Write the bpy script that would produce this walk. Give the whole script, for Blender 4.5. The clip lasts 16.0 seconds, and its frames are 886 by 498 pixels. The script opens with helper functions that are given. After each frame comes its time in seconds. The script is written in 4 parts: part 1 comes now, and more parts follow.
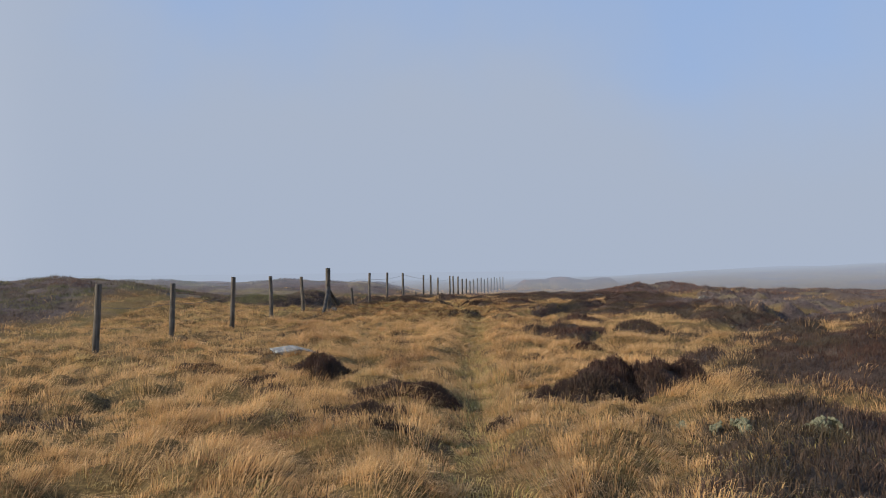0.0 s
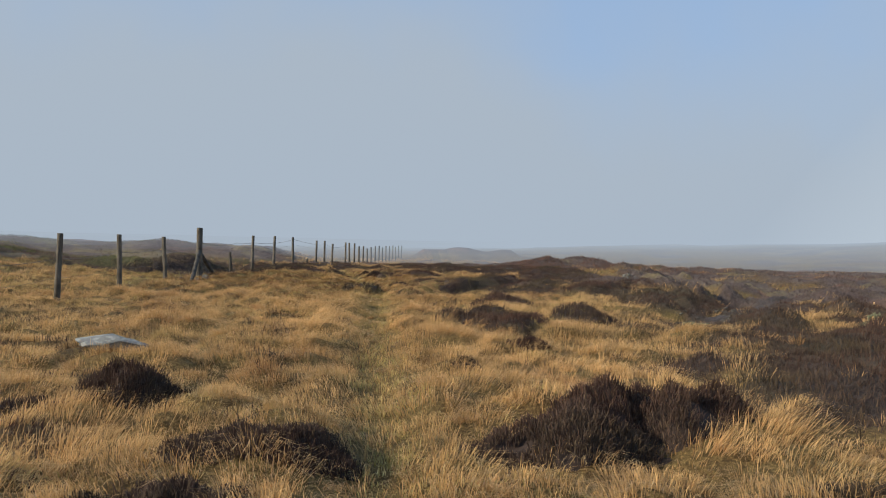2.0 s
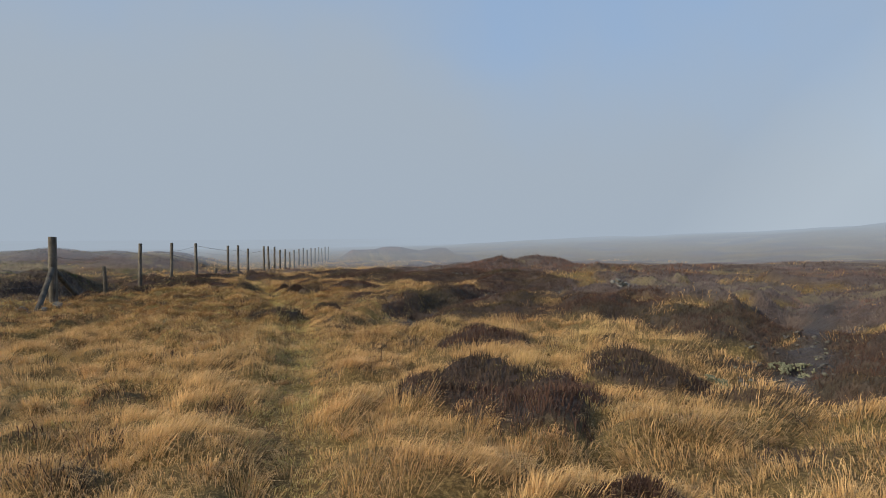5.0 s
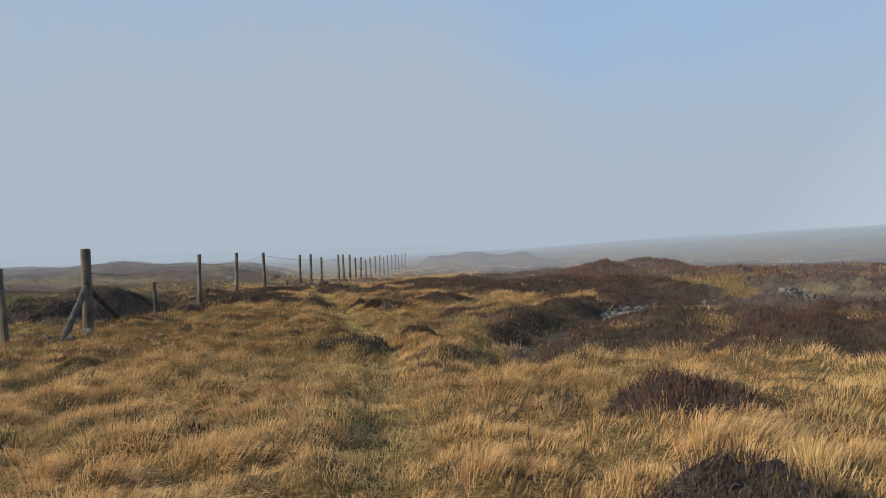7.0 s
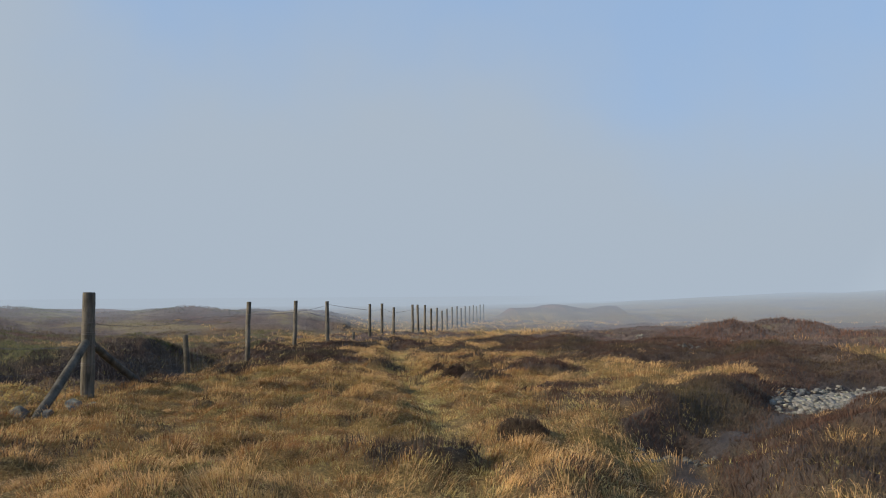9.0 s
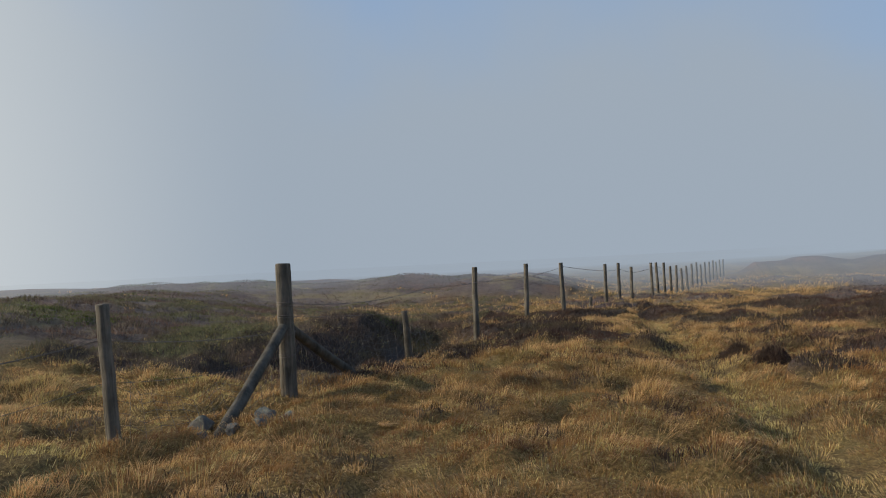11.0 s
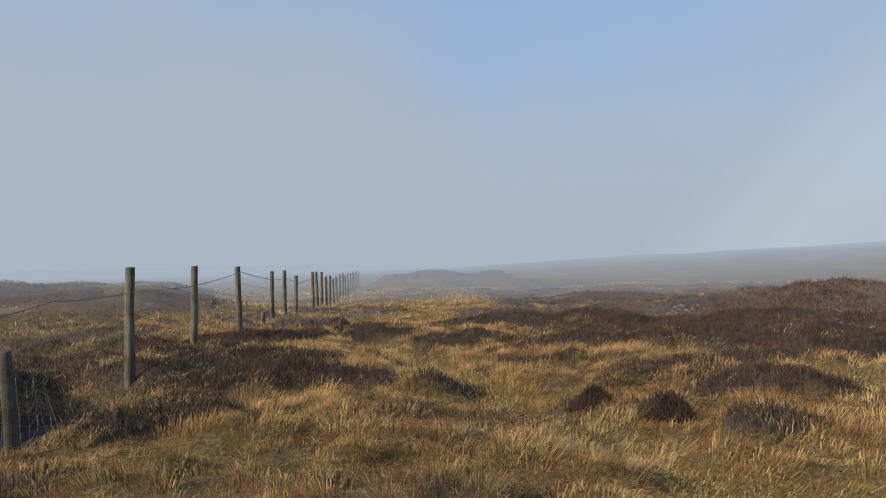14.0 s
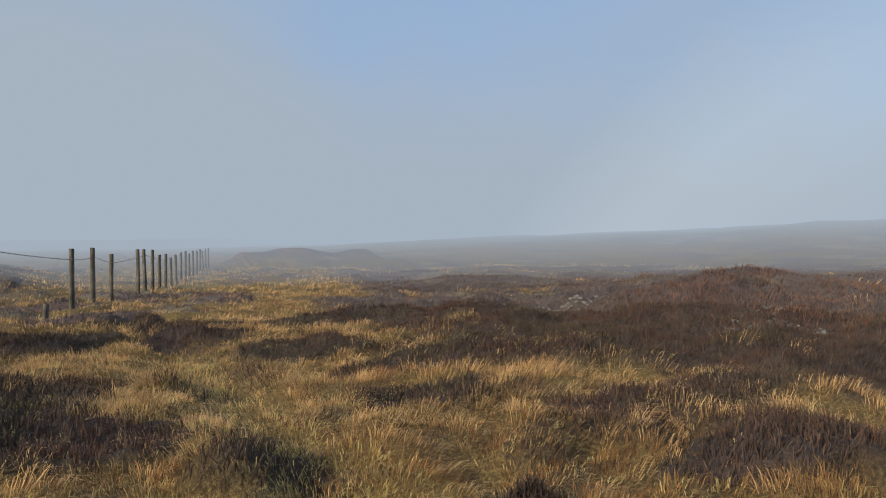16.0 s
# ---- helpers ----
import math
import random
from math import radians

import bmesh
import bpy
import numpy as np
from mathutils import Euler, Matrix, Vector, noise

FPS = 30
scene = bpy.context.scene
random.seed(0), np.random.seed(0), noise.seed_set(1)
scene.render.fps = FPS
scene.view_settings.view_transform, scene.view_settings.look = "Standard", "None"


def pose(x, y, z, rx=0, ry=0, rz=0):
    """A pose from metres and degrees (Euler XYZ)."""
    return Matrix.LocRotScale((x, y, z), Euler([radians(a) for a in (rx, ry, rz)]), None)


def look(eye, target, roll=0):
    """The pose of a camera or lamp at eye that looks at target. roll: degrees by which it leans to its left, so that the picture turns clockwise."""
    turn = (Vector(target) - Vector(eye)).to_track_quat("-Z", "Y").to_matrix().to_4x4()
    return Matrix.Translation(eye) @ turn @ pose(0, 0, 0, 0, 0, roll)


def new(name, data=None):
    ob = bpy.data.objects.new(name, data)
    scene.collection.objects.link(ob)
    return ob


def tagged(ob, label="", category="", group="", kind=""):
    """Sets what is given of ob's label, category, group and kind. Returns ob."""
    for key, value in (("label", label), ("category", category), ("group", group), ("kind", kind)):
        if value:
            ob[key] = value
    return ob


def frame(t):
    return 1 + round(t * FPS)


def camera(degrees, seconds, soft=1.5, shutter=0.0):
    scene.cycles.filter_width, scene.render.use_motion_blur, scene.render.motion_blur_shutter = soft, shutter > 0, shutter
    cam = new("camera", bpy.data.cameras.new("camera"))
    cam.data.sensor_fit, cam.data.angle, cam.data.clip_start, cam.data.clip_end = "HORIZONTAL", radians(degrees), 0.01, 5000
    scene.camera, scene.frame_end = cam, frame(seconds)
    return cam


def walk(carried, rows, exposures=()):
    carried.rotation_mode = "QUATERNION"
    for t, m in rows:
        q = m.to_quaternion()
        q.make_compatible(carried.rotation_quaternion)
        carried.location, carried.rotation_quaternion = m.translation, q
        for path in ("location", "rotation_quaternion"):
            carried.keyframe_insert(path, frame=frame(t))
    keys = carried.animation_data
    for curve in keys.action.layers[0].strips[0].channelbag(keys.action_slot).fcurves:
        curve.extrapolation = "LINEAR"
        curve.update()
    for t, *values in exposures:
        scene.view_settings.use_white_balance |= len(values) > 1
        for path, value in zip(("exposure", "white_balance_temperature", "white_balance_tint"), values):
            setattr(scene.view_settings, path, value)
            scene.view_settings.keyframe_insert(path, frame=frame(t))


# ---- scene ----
cam = camera(63.4, 16.0, 1.0)
METRES, EYE, TILT, LEAN, TURN = 26.0, 1.354, 4.7, 0.0, 0.0
ROWS = [
    (0.0, 0.0, 0.0, 0.0, -0.04, -2.92, 0.7),
    (0.5, -0.0015, 0.028, -0.0036, -3.77, -5.1, 0.29),
    (1.0, 0.0021, 0.0588, -0.0077, -5.28, -7.09, -0.22),
    (1.5, -0.002, 0.0917, -0.0096, -6.59, -7.55, -0.73),
    (2.0, 0.0008, 0.1236, -0.0118, -8.1, -5.34, -2.01),
    (2.5, -0.0012, 0.157, -0.0127, -11.77, -1.79, -3.09),
    (3.0, 0.0024, 0.1885, -0.0147, -17.48, -1.02, -2.36),
    (3.5, 0.0015, 0.2159, -0.0132, -19.86, -2.7, -2.74),
    (4.0, 0.0065, 0.2433, -0.0178, -20.32, -4.15, -2.4),
    (4.5, 0.0084, 0.2751, -0.0188, -17.69, -5.2, -1.69),
    (5.0, 0.0152, 0.3054, -0.0215, -14.05, -5.46, -0.81),
    (7.5, 0.0193, 0.4692, -0.0367, -6.79, -4.5, -0.01),
    (8.0, 0.0202, 0.5016, -0.0386, -5.02, -2.02, -1.15),
    (8.5, 0.0186, 0.5359, -0.0406, -4.15, -1.74, -0.42),
    (9.0, 0.0206, 0.5674, -0.0436, -2.25, -0.97, 0.22),
    (9.5, 0.0148, 0.5999, -0.0451, 1.21, -0.83, 0.11),
    (10.0, 0.0111, 0.6292, -0.0477, 6.77, -1.24, 0.06),
    (12.5, -0.0627, 0.7719, -0.0622, 18.84, -5.85, 8.52),
    (13.0, -0.0713, 0.7991, -0.0647, 7.81, -3.56, 4.82),
    (13.5, -0.0803, 0.8261, -0.0673, -3.13, -2.94, 2.64),
    (14.0, -0.077, 0.8524, -0.0713, -15.97, -3.6, 0.03),
    (14.5, -0.0711, 0.8803, -0.0741, -22.68, -5.28, -1.09),
    (15.0, -0.058, 0.9065, -0.0764, -30.1, -6.45, -2.67),
    (15.5, -0.0475, 0.9354, -0.0772, -27.92, -5.35, -2.1),
    (16.0, -0.0347, 0.9617, -0.0795, -26.47, -5.16, -1.8),
]
walk(cam, [(t, pose(0, 0, EYE, TILT, LEAN, TURN) @ pose(METRES * x, METRES * y, METRES * z, 90 + pitch, roll, yaw)) for t, x, y, z, yaw, pitch, roll in ROWS],
     [(0, 0.03, 6300, 16), (0.6, 0.06, 6400, 13), (1.5, 0.08, 6500, 10), (3.0, 0.0, 6500, 10), (5.0, -0.06, 6500, 10), (7.5, 0.10, 6500, 10), (9.0, 0.08, 6500, 10),
      (10.0, -0.04, 6500, 10), (12.3, -0.25, 6500, 10), (12.6, -0.18, 6500, 10), (13.0, 0.14, 6500, 10), (13.5, 0.10, 6500, 10), (14.4, 0.02, 6500, 10), (15.5, 0.08, 6500, 10), (16, -0.02, 6500, 10)])

# ---- world, sun, exposure ----
FOG = (0.384, 0.455, 0.538)
SUN_BEARING, SUN_HEIGHT = -106.0, 25.0
world = bpy.data.worlds.new("misty_sky")
scene.world = world
world.use_nodes = True


def link(nt, a, b):
    nt.links.new(a, b)


def build_sky():
    nt = world.node_tree
    nt.nodes.clear()
    out = nt.nodes.new("ShaderNodeOutputWorld")
    sky = nt.nodes.new("ShaderNodeTexSky")
    sky.sky_type = "NISHITA"
    sky.sun_disc = False
    sky.sun_elevation = radians(SUN_HEIGHT)
    sky.sun_rotation = radians(SUN_BEARING)
    clear = nt.nodes.new("ShaderNodeBackground")
    clear.inputs["Strength"].default_value = 0.12
    link(nt, sky.outputs[0], clear.inputs["Color"])
    coord = nt.nodes.new("ShaderNodeTexCoord")
    split = nt.nodes.new("ShaderNodeSeparateXYZ")
    link(nt, coord.outputs["Generated"], split.inputs[0])
    # the mist thins upwards and is torn by slow billows
    bill = nt.nodes.new("ShaderNodeTexNoise")
    bill.inputs["Scale"].default_value = 2.3
    bill.inputs["Detail"].default_value = 4.0
    bill.inputs["Roughness"].default_value = 0.5
    link(nt, coord.outputs["Generated"], bill.inputs["Vector"])
    add = nt.nodes.new("ShaderNodeMath")
    add.operation = "MULTIPLY_ADD"
    add.inputs[1].default_value = 0.55
    link(nt, bill.outputs["Fac"], add.inputs[0])
    link(nt, split.outputs["Z"], add.inputs[2])
    side = nt.nodes.new("ShaderNodeMath")
    side.operation = "MULTIPLY_ADD"
    side.inputs[1].default_value = 0.16
    link(nt, split.outputs["X"], side.inputs[0])
    link(nt, add.outputs[0], side.inputs[2])
    fade = nt.nodes.new("ShaderNodeMapRange")
    fade.interpolation_type = "SMOOTHSTEP"
    for k, v in (("From Min", 0.42), ("From Max", 0.85), ("To Min", 0.0), ("To Max", 1.0)):
        fade.inputs[k].default_value = v
    link(nt, side.outputs[0], fade.inputs["Value"])
    ramp = nt.nodes.new("ShaderNodeValToRGB")
    ramp.color_ramp.elements[0].color = (*FOG, 1)
    ramp.color_ramp.elements[1].color = (0.29, 0.46, 0.74, 1)
    link(nt, fade.outputs[0], ramp.inputs[0])
    # mist is paler on the side of the sun
    glow = nt.nodes.new("ShaderNodeMapRange")
    glow.interpolation_type = "SMOOTHSTEP"
    for k, v in (("From Min", 0.44), ("From Max", 1.0), ("To Min", 0.0), ("To Max", 1.0)):
        glow.inputs[k].default_value = v
    neg = nt.nodes.new("ShaderNodeMath")
    neg.operation = "MULTIPLY"
    neg.inputs[1].default_value = -1.0
    link(nt, split.outputs["X"], neg.inputs[0])
    link(nt, neg.outputs[0], glow.inputs["Value"])
    pale = nt.nodes.new("ShaderNodeMix")
    pale.data_type = "RGBA"
    link(nt, glow.outputs[0], pale.inputs["Factor"])
    link(nt, ramp.outputs["Color"], pale.inputs["A"])
    pale.inputs["B"].default_value = (0.80, 0.83, 0.82, 1)
    # faint white bow round the point opposite the sun
    anti = nt.nodes.new("ShaderNodeVectorMath")
    anti.operation = "DOT_PRODUCT"
    b, e = radians(SUN_BEARING + 180), radians(-SUN_HEIGHT)
    anti.inputs[1].default_value = (math.sin(b) * math.cos(e), math.cos(b) * math.cos(e), math.sin(e))
    link(nt, coord.outputs["Generated"], anti.inputs[0])
    bow = ramp_of(nt, anti.outputs["Value"], [(0.66, (0, 0, 0)), (0.755, (0.32, 0.32, 0.32)), (0.80, (0.28, 0.28, 0.28)), (0.92, (0.0, 0.0, 0.0))])
    bowed = mix_colour(nt, bow, pale.outputs["Result"], (0.60, 0.68, 0.74))
    mist = nt.nodes.new("ShaderNodeBackground")
    link(nt, bowed, mist.inputs["Color"])
    mix = nt.nodes.new("ShaderNodeMixShader")
    thin = nt.nodes.new("ShaderNodeMath")
    thin.operation = "MULTIPLY_ADD"
    thin.inputs[1].default_value, thin.inputs[2].default_value = -0.2, 1.0
    link(nt, fade.outputs[0], thin.inputs[0])
    link(nt, thin.outputs[0], mix.inputs[0])
    link(nt, clear.outputs[0], mix.inputs[1])
    link(nt, mist.outputs[0], mix.inputs[2])
    link(nt, mix.outputs[0], out.inputs["Surface"])


sun_data = bpy.data.lights.new("sun", "SUN")
sun_data.energy, sun_data.angle, sun_data.color = 5.0, radians(2.5), (1.0, 0.87, 0.68)
sun = new("sun", sun_data)
_b, _e = radians(SUN_BEARING), radians(SUN_HEIGHT)
sun.matrix_world = look((60 * math.sin(_b) * math.cos(_e), 60 * math.cos(_b) * math.cos(_e), 60 * math.sin(_e)), (0, 0, 0))
scene.view_settings.exposure = 0.0


# ---- materials ----
def material(name):
    m = bpy.data.materials.new(name)
    m.use_nodes = True
    nt = m.node_tree
    nt.nodes.clear()
    return m, nt


def noise_tex(nt, scale, detail=4.0, vec=None, rough=0.55):
    n = nt.nodes.new("ShaderNodeTexNoise")
    n.inputs["Scale"].default_value, n.inputs["Detail"].default_value, n.inputs["Roughness"].default_value = scale, detail, rough
    if vec is not None:
        link(nt, vec, n.inputs["Vector"])
    return n.outputs["Fac"]


def ramp_of(nt, fac, stops):
    r = nt.nodes.new("ShaderNodeValToRGB")
    el = r.color_ramp.elements
    while len(el) < len(stops):
        el.new(0.5)
    for e, (p, c) in zip(el, stops):
        e.position, e.color = p, (*c, 1)
    link(nt, fac, r.inputs[0])
    return r.outputs["Color"]


def mix_colour(nt, fac, a, b, how="MIX"):
    m = nt.nodes.new("ShaderNodeMix")
    m.data_type, m.blend_type = "RGBA", how
    for key, v in (("Factor", fac), ("A", a), ("B", b)):
        if isinstance(v, (float, int)):
            m.inputs[key].default_value = v
        elif isinstance(v, tuple):
            m.inputs[key].default_value = (*v, 1)
        else:
            link(nt, v, m.inputs[key])
    return m.outputs["Result"]


build_sky()


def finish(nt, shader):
    """Close a material; land more than 50 m from the start is a backdrop, with mist painted on as emission."""
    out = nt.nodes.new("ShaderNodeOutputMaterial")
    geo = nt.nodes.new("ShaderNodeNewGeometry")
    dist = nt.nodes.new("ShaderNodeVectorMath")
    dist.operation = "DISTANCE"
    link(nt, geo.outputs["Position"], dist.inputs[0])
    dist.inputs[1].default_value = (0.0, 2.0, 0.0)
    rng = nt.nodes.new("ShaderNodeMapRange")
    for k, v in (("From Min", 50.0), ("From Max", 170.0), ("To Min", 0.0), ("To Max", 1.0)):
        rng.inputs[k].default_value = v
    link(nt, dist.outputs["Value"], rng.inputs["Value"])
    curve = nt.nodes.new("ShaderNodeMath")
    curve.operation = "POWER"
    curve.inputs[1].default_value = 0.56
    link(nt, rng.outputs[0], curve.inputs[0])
    # higher land takes more of the painted mist
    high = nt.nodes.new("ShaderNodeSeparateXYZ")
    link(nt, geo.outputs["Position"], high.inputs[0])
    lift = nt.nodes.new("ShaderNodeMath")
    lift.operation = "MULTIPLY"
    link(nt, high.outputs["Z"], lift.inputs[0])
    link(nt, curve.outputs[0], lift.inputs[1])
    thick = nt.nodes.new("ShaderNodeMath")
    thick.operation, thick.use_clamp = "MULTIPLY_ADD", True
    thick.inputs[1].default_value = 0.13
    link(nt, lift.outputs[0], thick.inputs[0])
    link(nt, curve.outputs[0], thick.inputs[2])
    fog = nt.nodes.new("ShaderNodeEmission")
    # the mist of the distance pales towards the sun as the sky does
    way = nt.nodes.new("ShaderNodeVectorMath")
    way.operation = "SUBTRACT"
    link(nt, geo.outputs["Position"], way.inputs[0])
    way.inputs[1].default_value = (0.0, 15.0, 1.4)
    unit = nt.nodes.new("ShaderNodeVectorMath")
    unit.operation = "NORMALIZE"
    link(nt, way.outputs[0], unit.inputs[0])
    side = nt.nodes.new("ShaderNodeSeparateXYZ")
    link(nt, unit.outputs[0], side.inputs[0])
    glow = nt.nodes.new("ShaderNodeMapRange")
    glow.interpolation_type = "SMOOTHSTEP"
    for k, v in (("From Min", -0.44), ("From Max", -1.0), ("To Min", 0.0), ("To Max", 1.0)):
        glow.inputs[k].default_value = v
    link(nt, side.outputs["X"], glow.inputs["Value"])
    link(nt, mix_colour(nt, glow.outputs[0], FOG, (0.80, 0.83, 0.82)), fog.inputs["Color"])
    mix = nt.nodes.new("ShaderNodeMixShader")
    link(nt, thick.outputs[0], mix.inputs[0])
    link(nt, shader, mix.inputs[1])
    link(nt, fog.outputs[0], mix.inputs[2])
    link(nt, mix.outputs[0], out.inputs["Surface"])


def surface(nt, colour, rough=0.9, bump=None, depth=0.01, sheen=0.0, specular=0.3):
    p = nt.nodes.new("ShaderNodeBsdfPrincipled")
    p.inputs["Roughness"].default_value = rough
    p.inputs["Specular IOR Level"].default_value = specular
    p.inputs["Sheen Weight"].default_value = sheen
    if isinstance(colour, tuple):
        p.inputs["Base Color"].default_value = (*colour, 1)
    else:
        link(nt, colour, p.inputs["Base Color"])
    if bump is not None:
        b = nt.nodes.new("ShaderNodeBump")
        b.inputs["Distance"].default_value = depth
        link(nt, bump, b.inputs["Height"])
        link(nt, b.outputs[0], p.inputs["Normal"])
    return p.outputs[0]


def world_place(nt):
    return nt.nodes.new("ShaderNodeNewGeometry").outputs["Position"]


def blades_material(name, stops, patch_stops, patch_scale, patch_mix, through_light=0.35, rough=0.75, brown_root_shade=None):
    """Blade to blade colour, patches of another tint over metres, light that passes through."""
    m, nt = material(name)
    geo = nt.nodes.new("ShaderNodeNewGeometry")
    one = ramp_of(nt, geo.outputs["Random Per Island"], stops)
    patch = ramp_of(nt, noise_tex(nt, patch_scale, 3.0, geo.outputs["Position"]), patch_stops)
    col = mix_colour(nt, patch_mix, one, patch)
    tone = ramp_of(nt, noise_tex(nt, 4.4, 4.0, geo.outputs["Position"], 0.62), [(0.34, (0.48, 0.45, 0.43)), (0.48, (0.97, 0.97, 0.97)), (0.64, (1.22, 1.22, 1.24))])
    col = mix_colour(nt, 1.0, col, tone, "MULTIPLY")
    # browner blade bases, which also paint shade into the depth of the clumps
    if brown_root_shade is not None:
        along = nt.nodes.new("ShaderNodeAttribute")
        along.attribute_name = "along"
        col = mix_colour(nt, ramp_of(nt, along.outputs["Fac"], [(0.0, (0.5, 0.5, 0.5)), (0.45, (0.08, 0.08, 0.08)), (0.8, (0.0, 0.0, 0.0))]), col, brown_root_shade)
    p = surface(nt, col, rough, None, 0, 0.1, 0.25)
    tr = nt.nodes.new("ShaderNodeBsdfTranslucent")
    link(nt, col, tr.inputs["Color"])
    mx = nt.nodes.new("ShaderNodeMixShader")
    mx.inputs[0].default_value = through_light
    link(nt, p, mx.inputs[1])
    link(nt, tr.outputs[0], mx.inputs[2])
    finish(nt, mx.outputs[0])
    return m


def straw_material():
    return blades_material(
        "dry_moor_grass",
        [(0.0, (0.46, 0.265, 0.105)), (0.3, (0.61, 0.38, 0.155)), (0.65, (0.70, 0.465, 0.21)), (1.0, (0.74, 0.53, 0.27))],
        [(0.30, (0.50, 0.24, 0.095)), (0.45, (0.72, 0.45, 0.185)), (0.58, (0.73, 0.47, 0.20)), (0.72, (0.50, 0.42, 0.14))],
        0.8, 0.45, brown_root_shade=(0.22, 0.115, 0.045))


def green_material():
    return blades_material(
        "short_green_grass",
        [(0.0, (0.36, 0.26, 0.09)), (0.5, (0.54, 0.40, 0.15)), (1.0, (0.66, 0.52, 0.24))],
        [(0.40, (0.52, 0.38, 0.15)), (0.56, (0.42, 0.36, 0.12)), (0.70, (0.20, 0.24, 0.06))],
        1.3, 0.5)


def heather_material(name="heather_sprigs", olive=0.5):
    lo_stops = [(0.0, (0.030, 0.018, 0.014)), (0.5, (0.068, 0.039, 0.026)), (0.85, (0.115, 0.066, 0.041)), (1.0, (0.20, 0.145, 0.08))]
    return blades_material(
        name,
        lo_stops,
        [(0.35, (0.095, 0.044, 0.029)), (0.52, (0.064, 0.043, 0.033)), (0.68, (0.078, 0.070, 0.028))],
        0.6, olive, 0.15, 0.85)


def russet_material():
    return blades_material(
        "russet_bank_plants",
        [(0.0, (0.11, 0.078, 0.055)), (0.5, (0.21, 0.15, 0.10)), (1.0, (0.36, 0.28, 0.17))],
        [(0.32, (0.17, 0.095, 0.075)), (0.46, (0.11, 0.085, 0.065)), (0.56, (0.135, 0.145, 0.06)), (0.70, (0.17, 0.20, 0.07))],
        0.45, 0.65, 0.2, 0.85)


def ground_material():
    """Turf litter, heather floor and bare peat, chosen by the cover stored on the sheet."""
    m, nt = material("moor_ground")
    place = world_place(nt)
    att = nt.nodes.new("ShaderNodeAttribute")
    att.attribute_name = "cover"
    sep = nt.nodes.new("ShaderNodeSeparateXYZ")
    link(nt, att.outputs["Vector"], sep.inputs[0])
    fine = noise_tex(nt, 34.0, 8.0, place, 0.78)
    medium = noise_tex(nt, 7.0, 5.0, place, 0.65)
    broad = noise_tex(nt, 0.9, 4.0, place)
    far = noise_tex(nt, 0.23, 6.0, place, 0.65)
    straw = ramp_of(nt, fine, [(0.36, (0.022, 0.015, 0.007)), (0.5, (0.15, 0.10, 0.038)), (0.64, (0.46, 0.32, 0.13))])
    straw = mix_colour(nt, 0.3, straw, ramp_of(nt, broad, [(0.35, (0.16, 0.085, 0.03)), (0.55, (0.26, 0.18, 0.065)), (0.7, (0.15, 0.14, 0.04))]))
    heath = ramp_of(nt, fine, [(0.3, (0.033, 0.022, 0.018)), (0.55, (0.079, 0.055, 0.043)), (0.75, (0.140, 0.099, 0.070))])
    heath = mix_colour(nt, 0.9, heath, ramp_of(nt, medium, [(0.36, (0.30, 0.28, 0.26)), (0.5, (0.9, 0.9, 0.9)), (0.64, (1.5, 1.45, 1.4))]), "MULTIPLY")
    heath = mix_colour(nt, 0.4, heath, ramp_of(nt, far, [(0.35, (0.054, 0.035, 0.030)), (0.5, (0.072, 0.050, 0.040)), (0.6, (0.068, 0.063, 0.030)), (0.7, (0.144, 0.076, 0.040))]))
    # heather floor goes greyer away from the walk: haze put into the colour
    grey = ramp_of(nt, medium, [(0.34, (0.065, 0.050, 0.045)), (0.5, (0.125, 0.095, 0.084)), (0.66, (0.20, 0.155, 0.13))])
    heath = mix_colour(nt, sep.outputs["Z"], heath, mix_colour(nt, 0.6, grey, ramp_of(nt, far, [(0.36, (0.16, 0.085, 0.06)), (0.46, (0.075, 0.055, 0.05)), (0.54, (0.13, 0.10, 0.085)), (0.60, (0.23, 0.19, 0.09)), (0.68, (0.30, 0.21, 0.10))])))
    peat = ramp_of(nt, fine, [(0.3, (0.026, 0.020, 0.018)), (0.7, (0.068, 0.054, 0.048))])
    col = mix_colour(nt, sep.outputs["X"], straw, heath)
    col = mix_colour(nt, sep.outputs["Y"], col, peat)
    wet = nt.nodes.new("ShaderNodeMapRange")
    for k, v in (("To Min", 0.95), ("To Max", 0.66)):
        wet.inputs[k].default_value = v
    link(nt, sep.outputs["Y"], wet.inputs["Value"])
    rough_height = nt.nodes.new("ShaderNodeMath")
    rough_height.operation = "MULTIPLY_ADD"
    rough_height.inputs[1].default_value = 3.0
    link(nt, medium, rough_height.inputs[0])
    link(nt, fine, rough_height.inputs[2])
    p = surface(nt, col, 0.9, rough_height.outputs[0], 0.035, 0.0, 0.2)
    # slight sheen on heather floor lightens it at low angles, in place of haze
    haze_sheen = nt.nodes.new("ShaderNodeMath")
    haze_sheen.operation = "MULTIPLY"
    haze_sheen.inputs[1].default_value = 0.05
    link(nt, sep.outputs["X"], haze_sheen.inputs[0])
    for n in nt.nodes:
        if n.type == "BSDF_PRINCIPLED":
            link(nt, wet.outputs[0], n.inputs["Roughness"])
            link(nt, haze_sheen.outputs[0], n.inputs["Sheen Weight"])
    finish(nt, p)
    return m


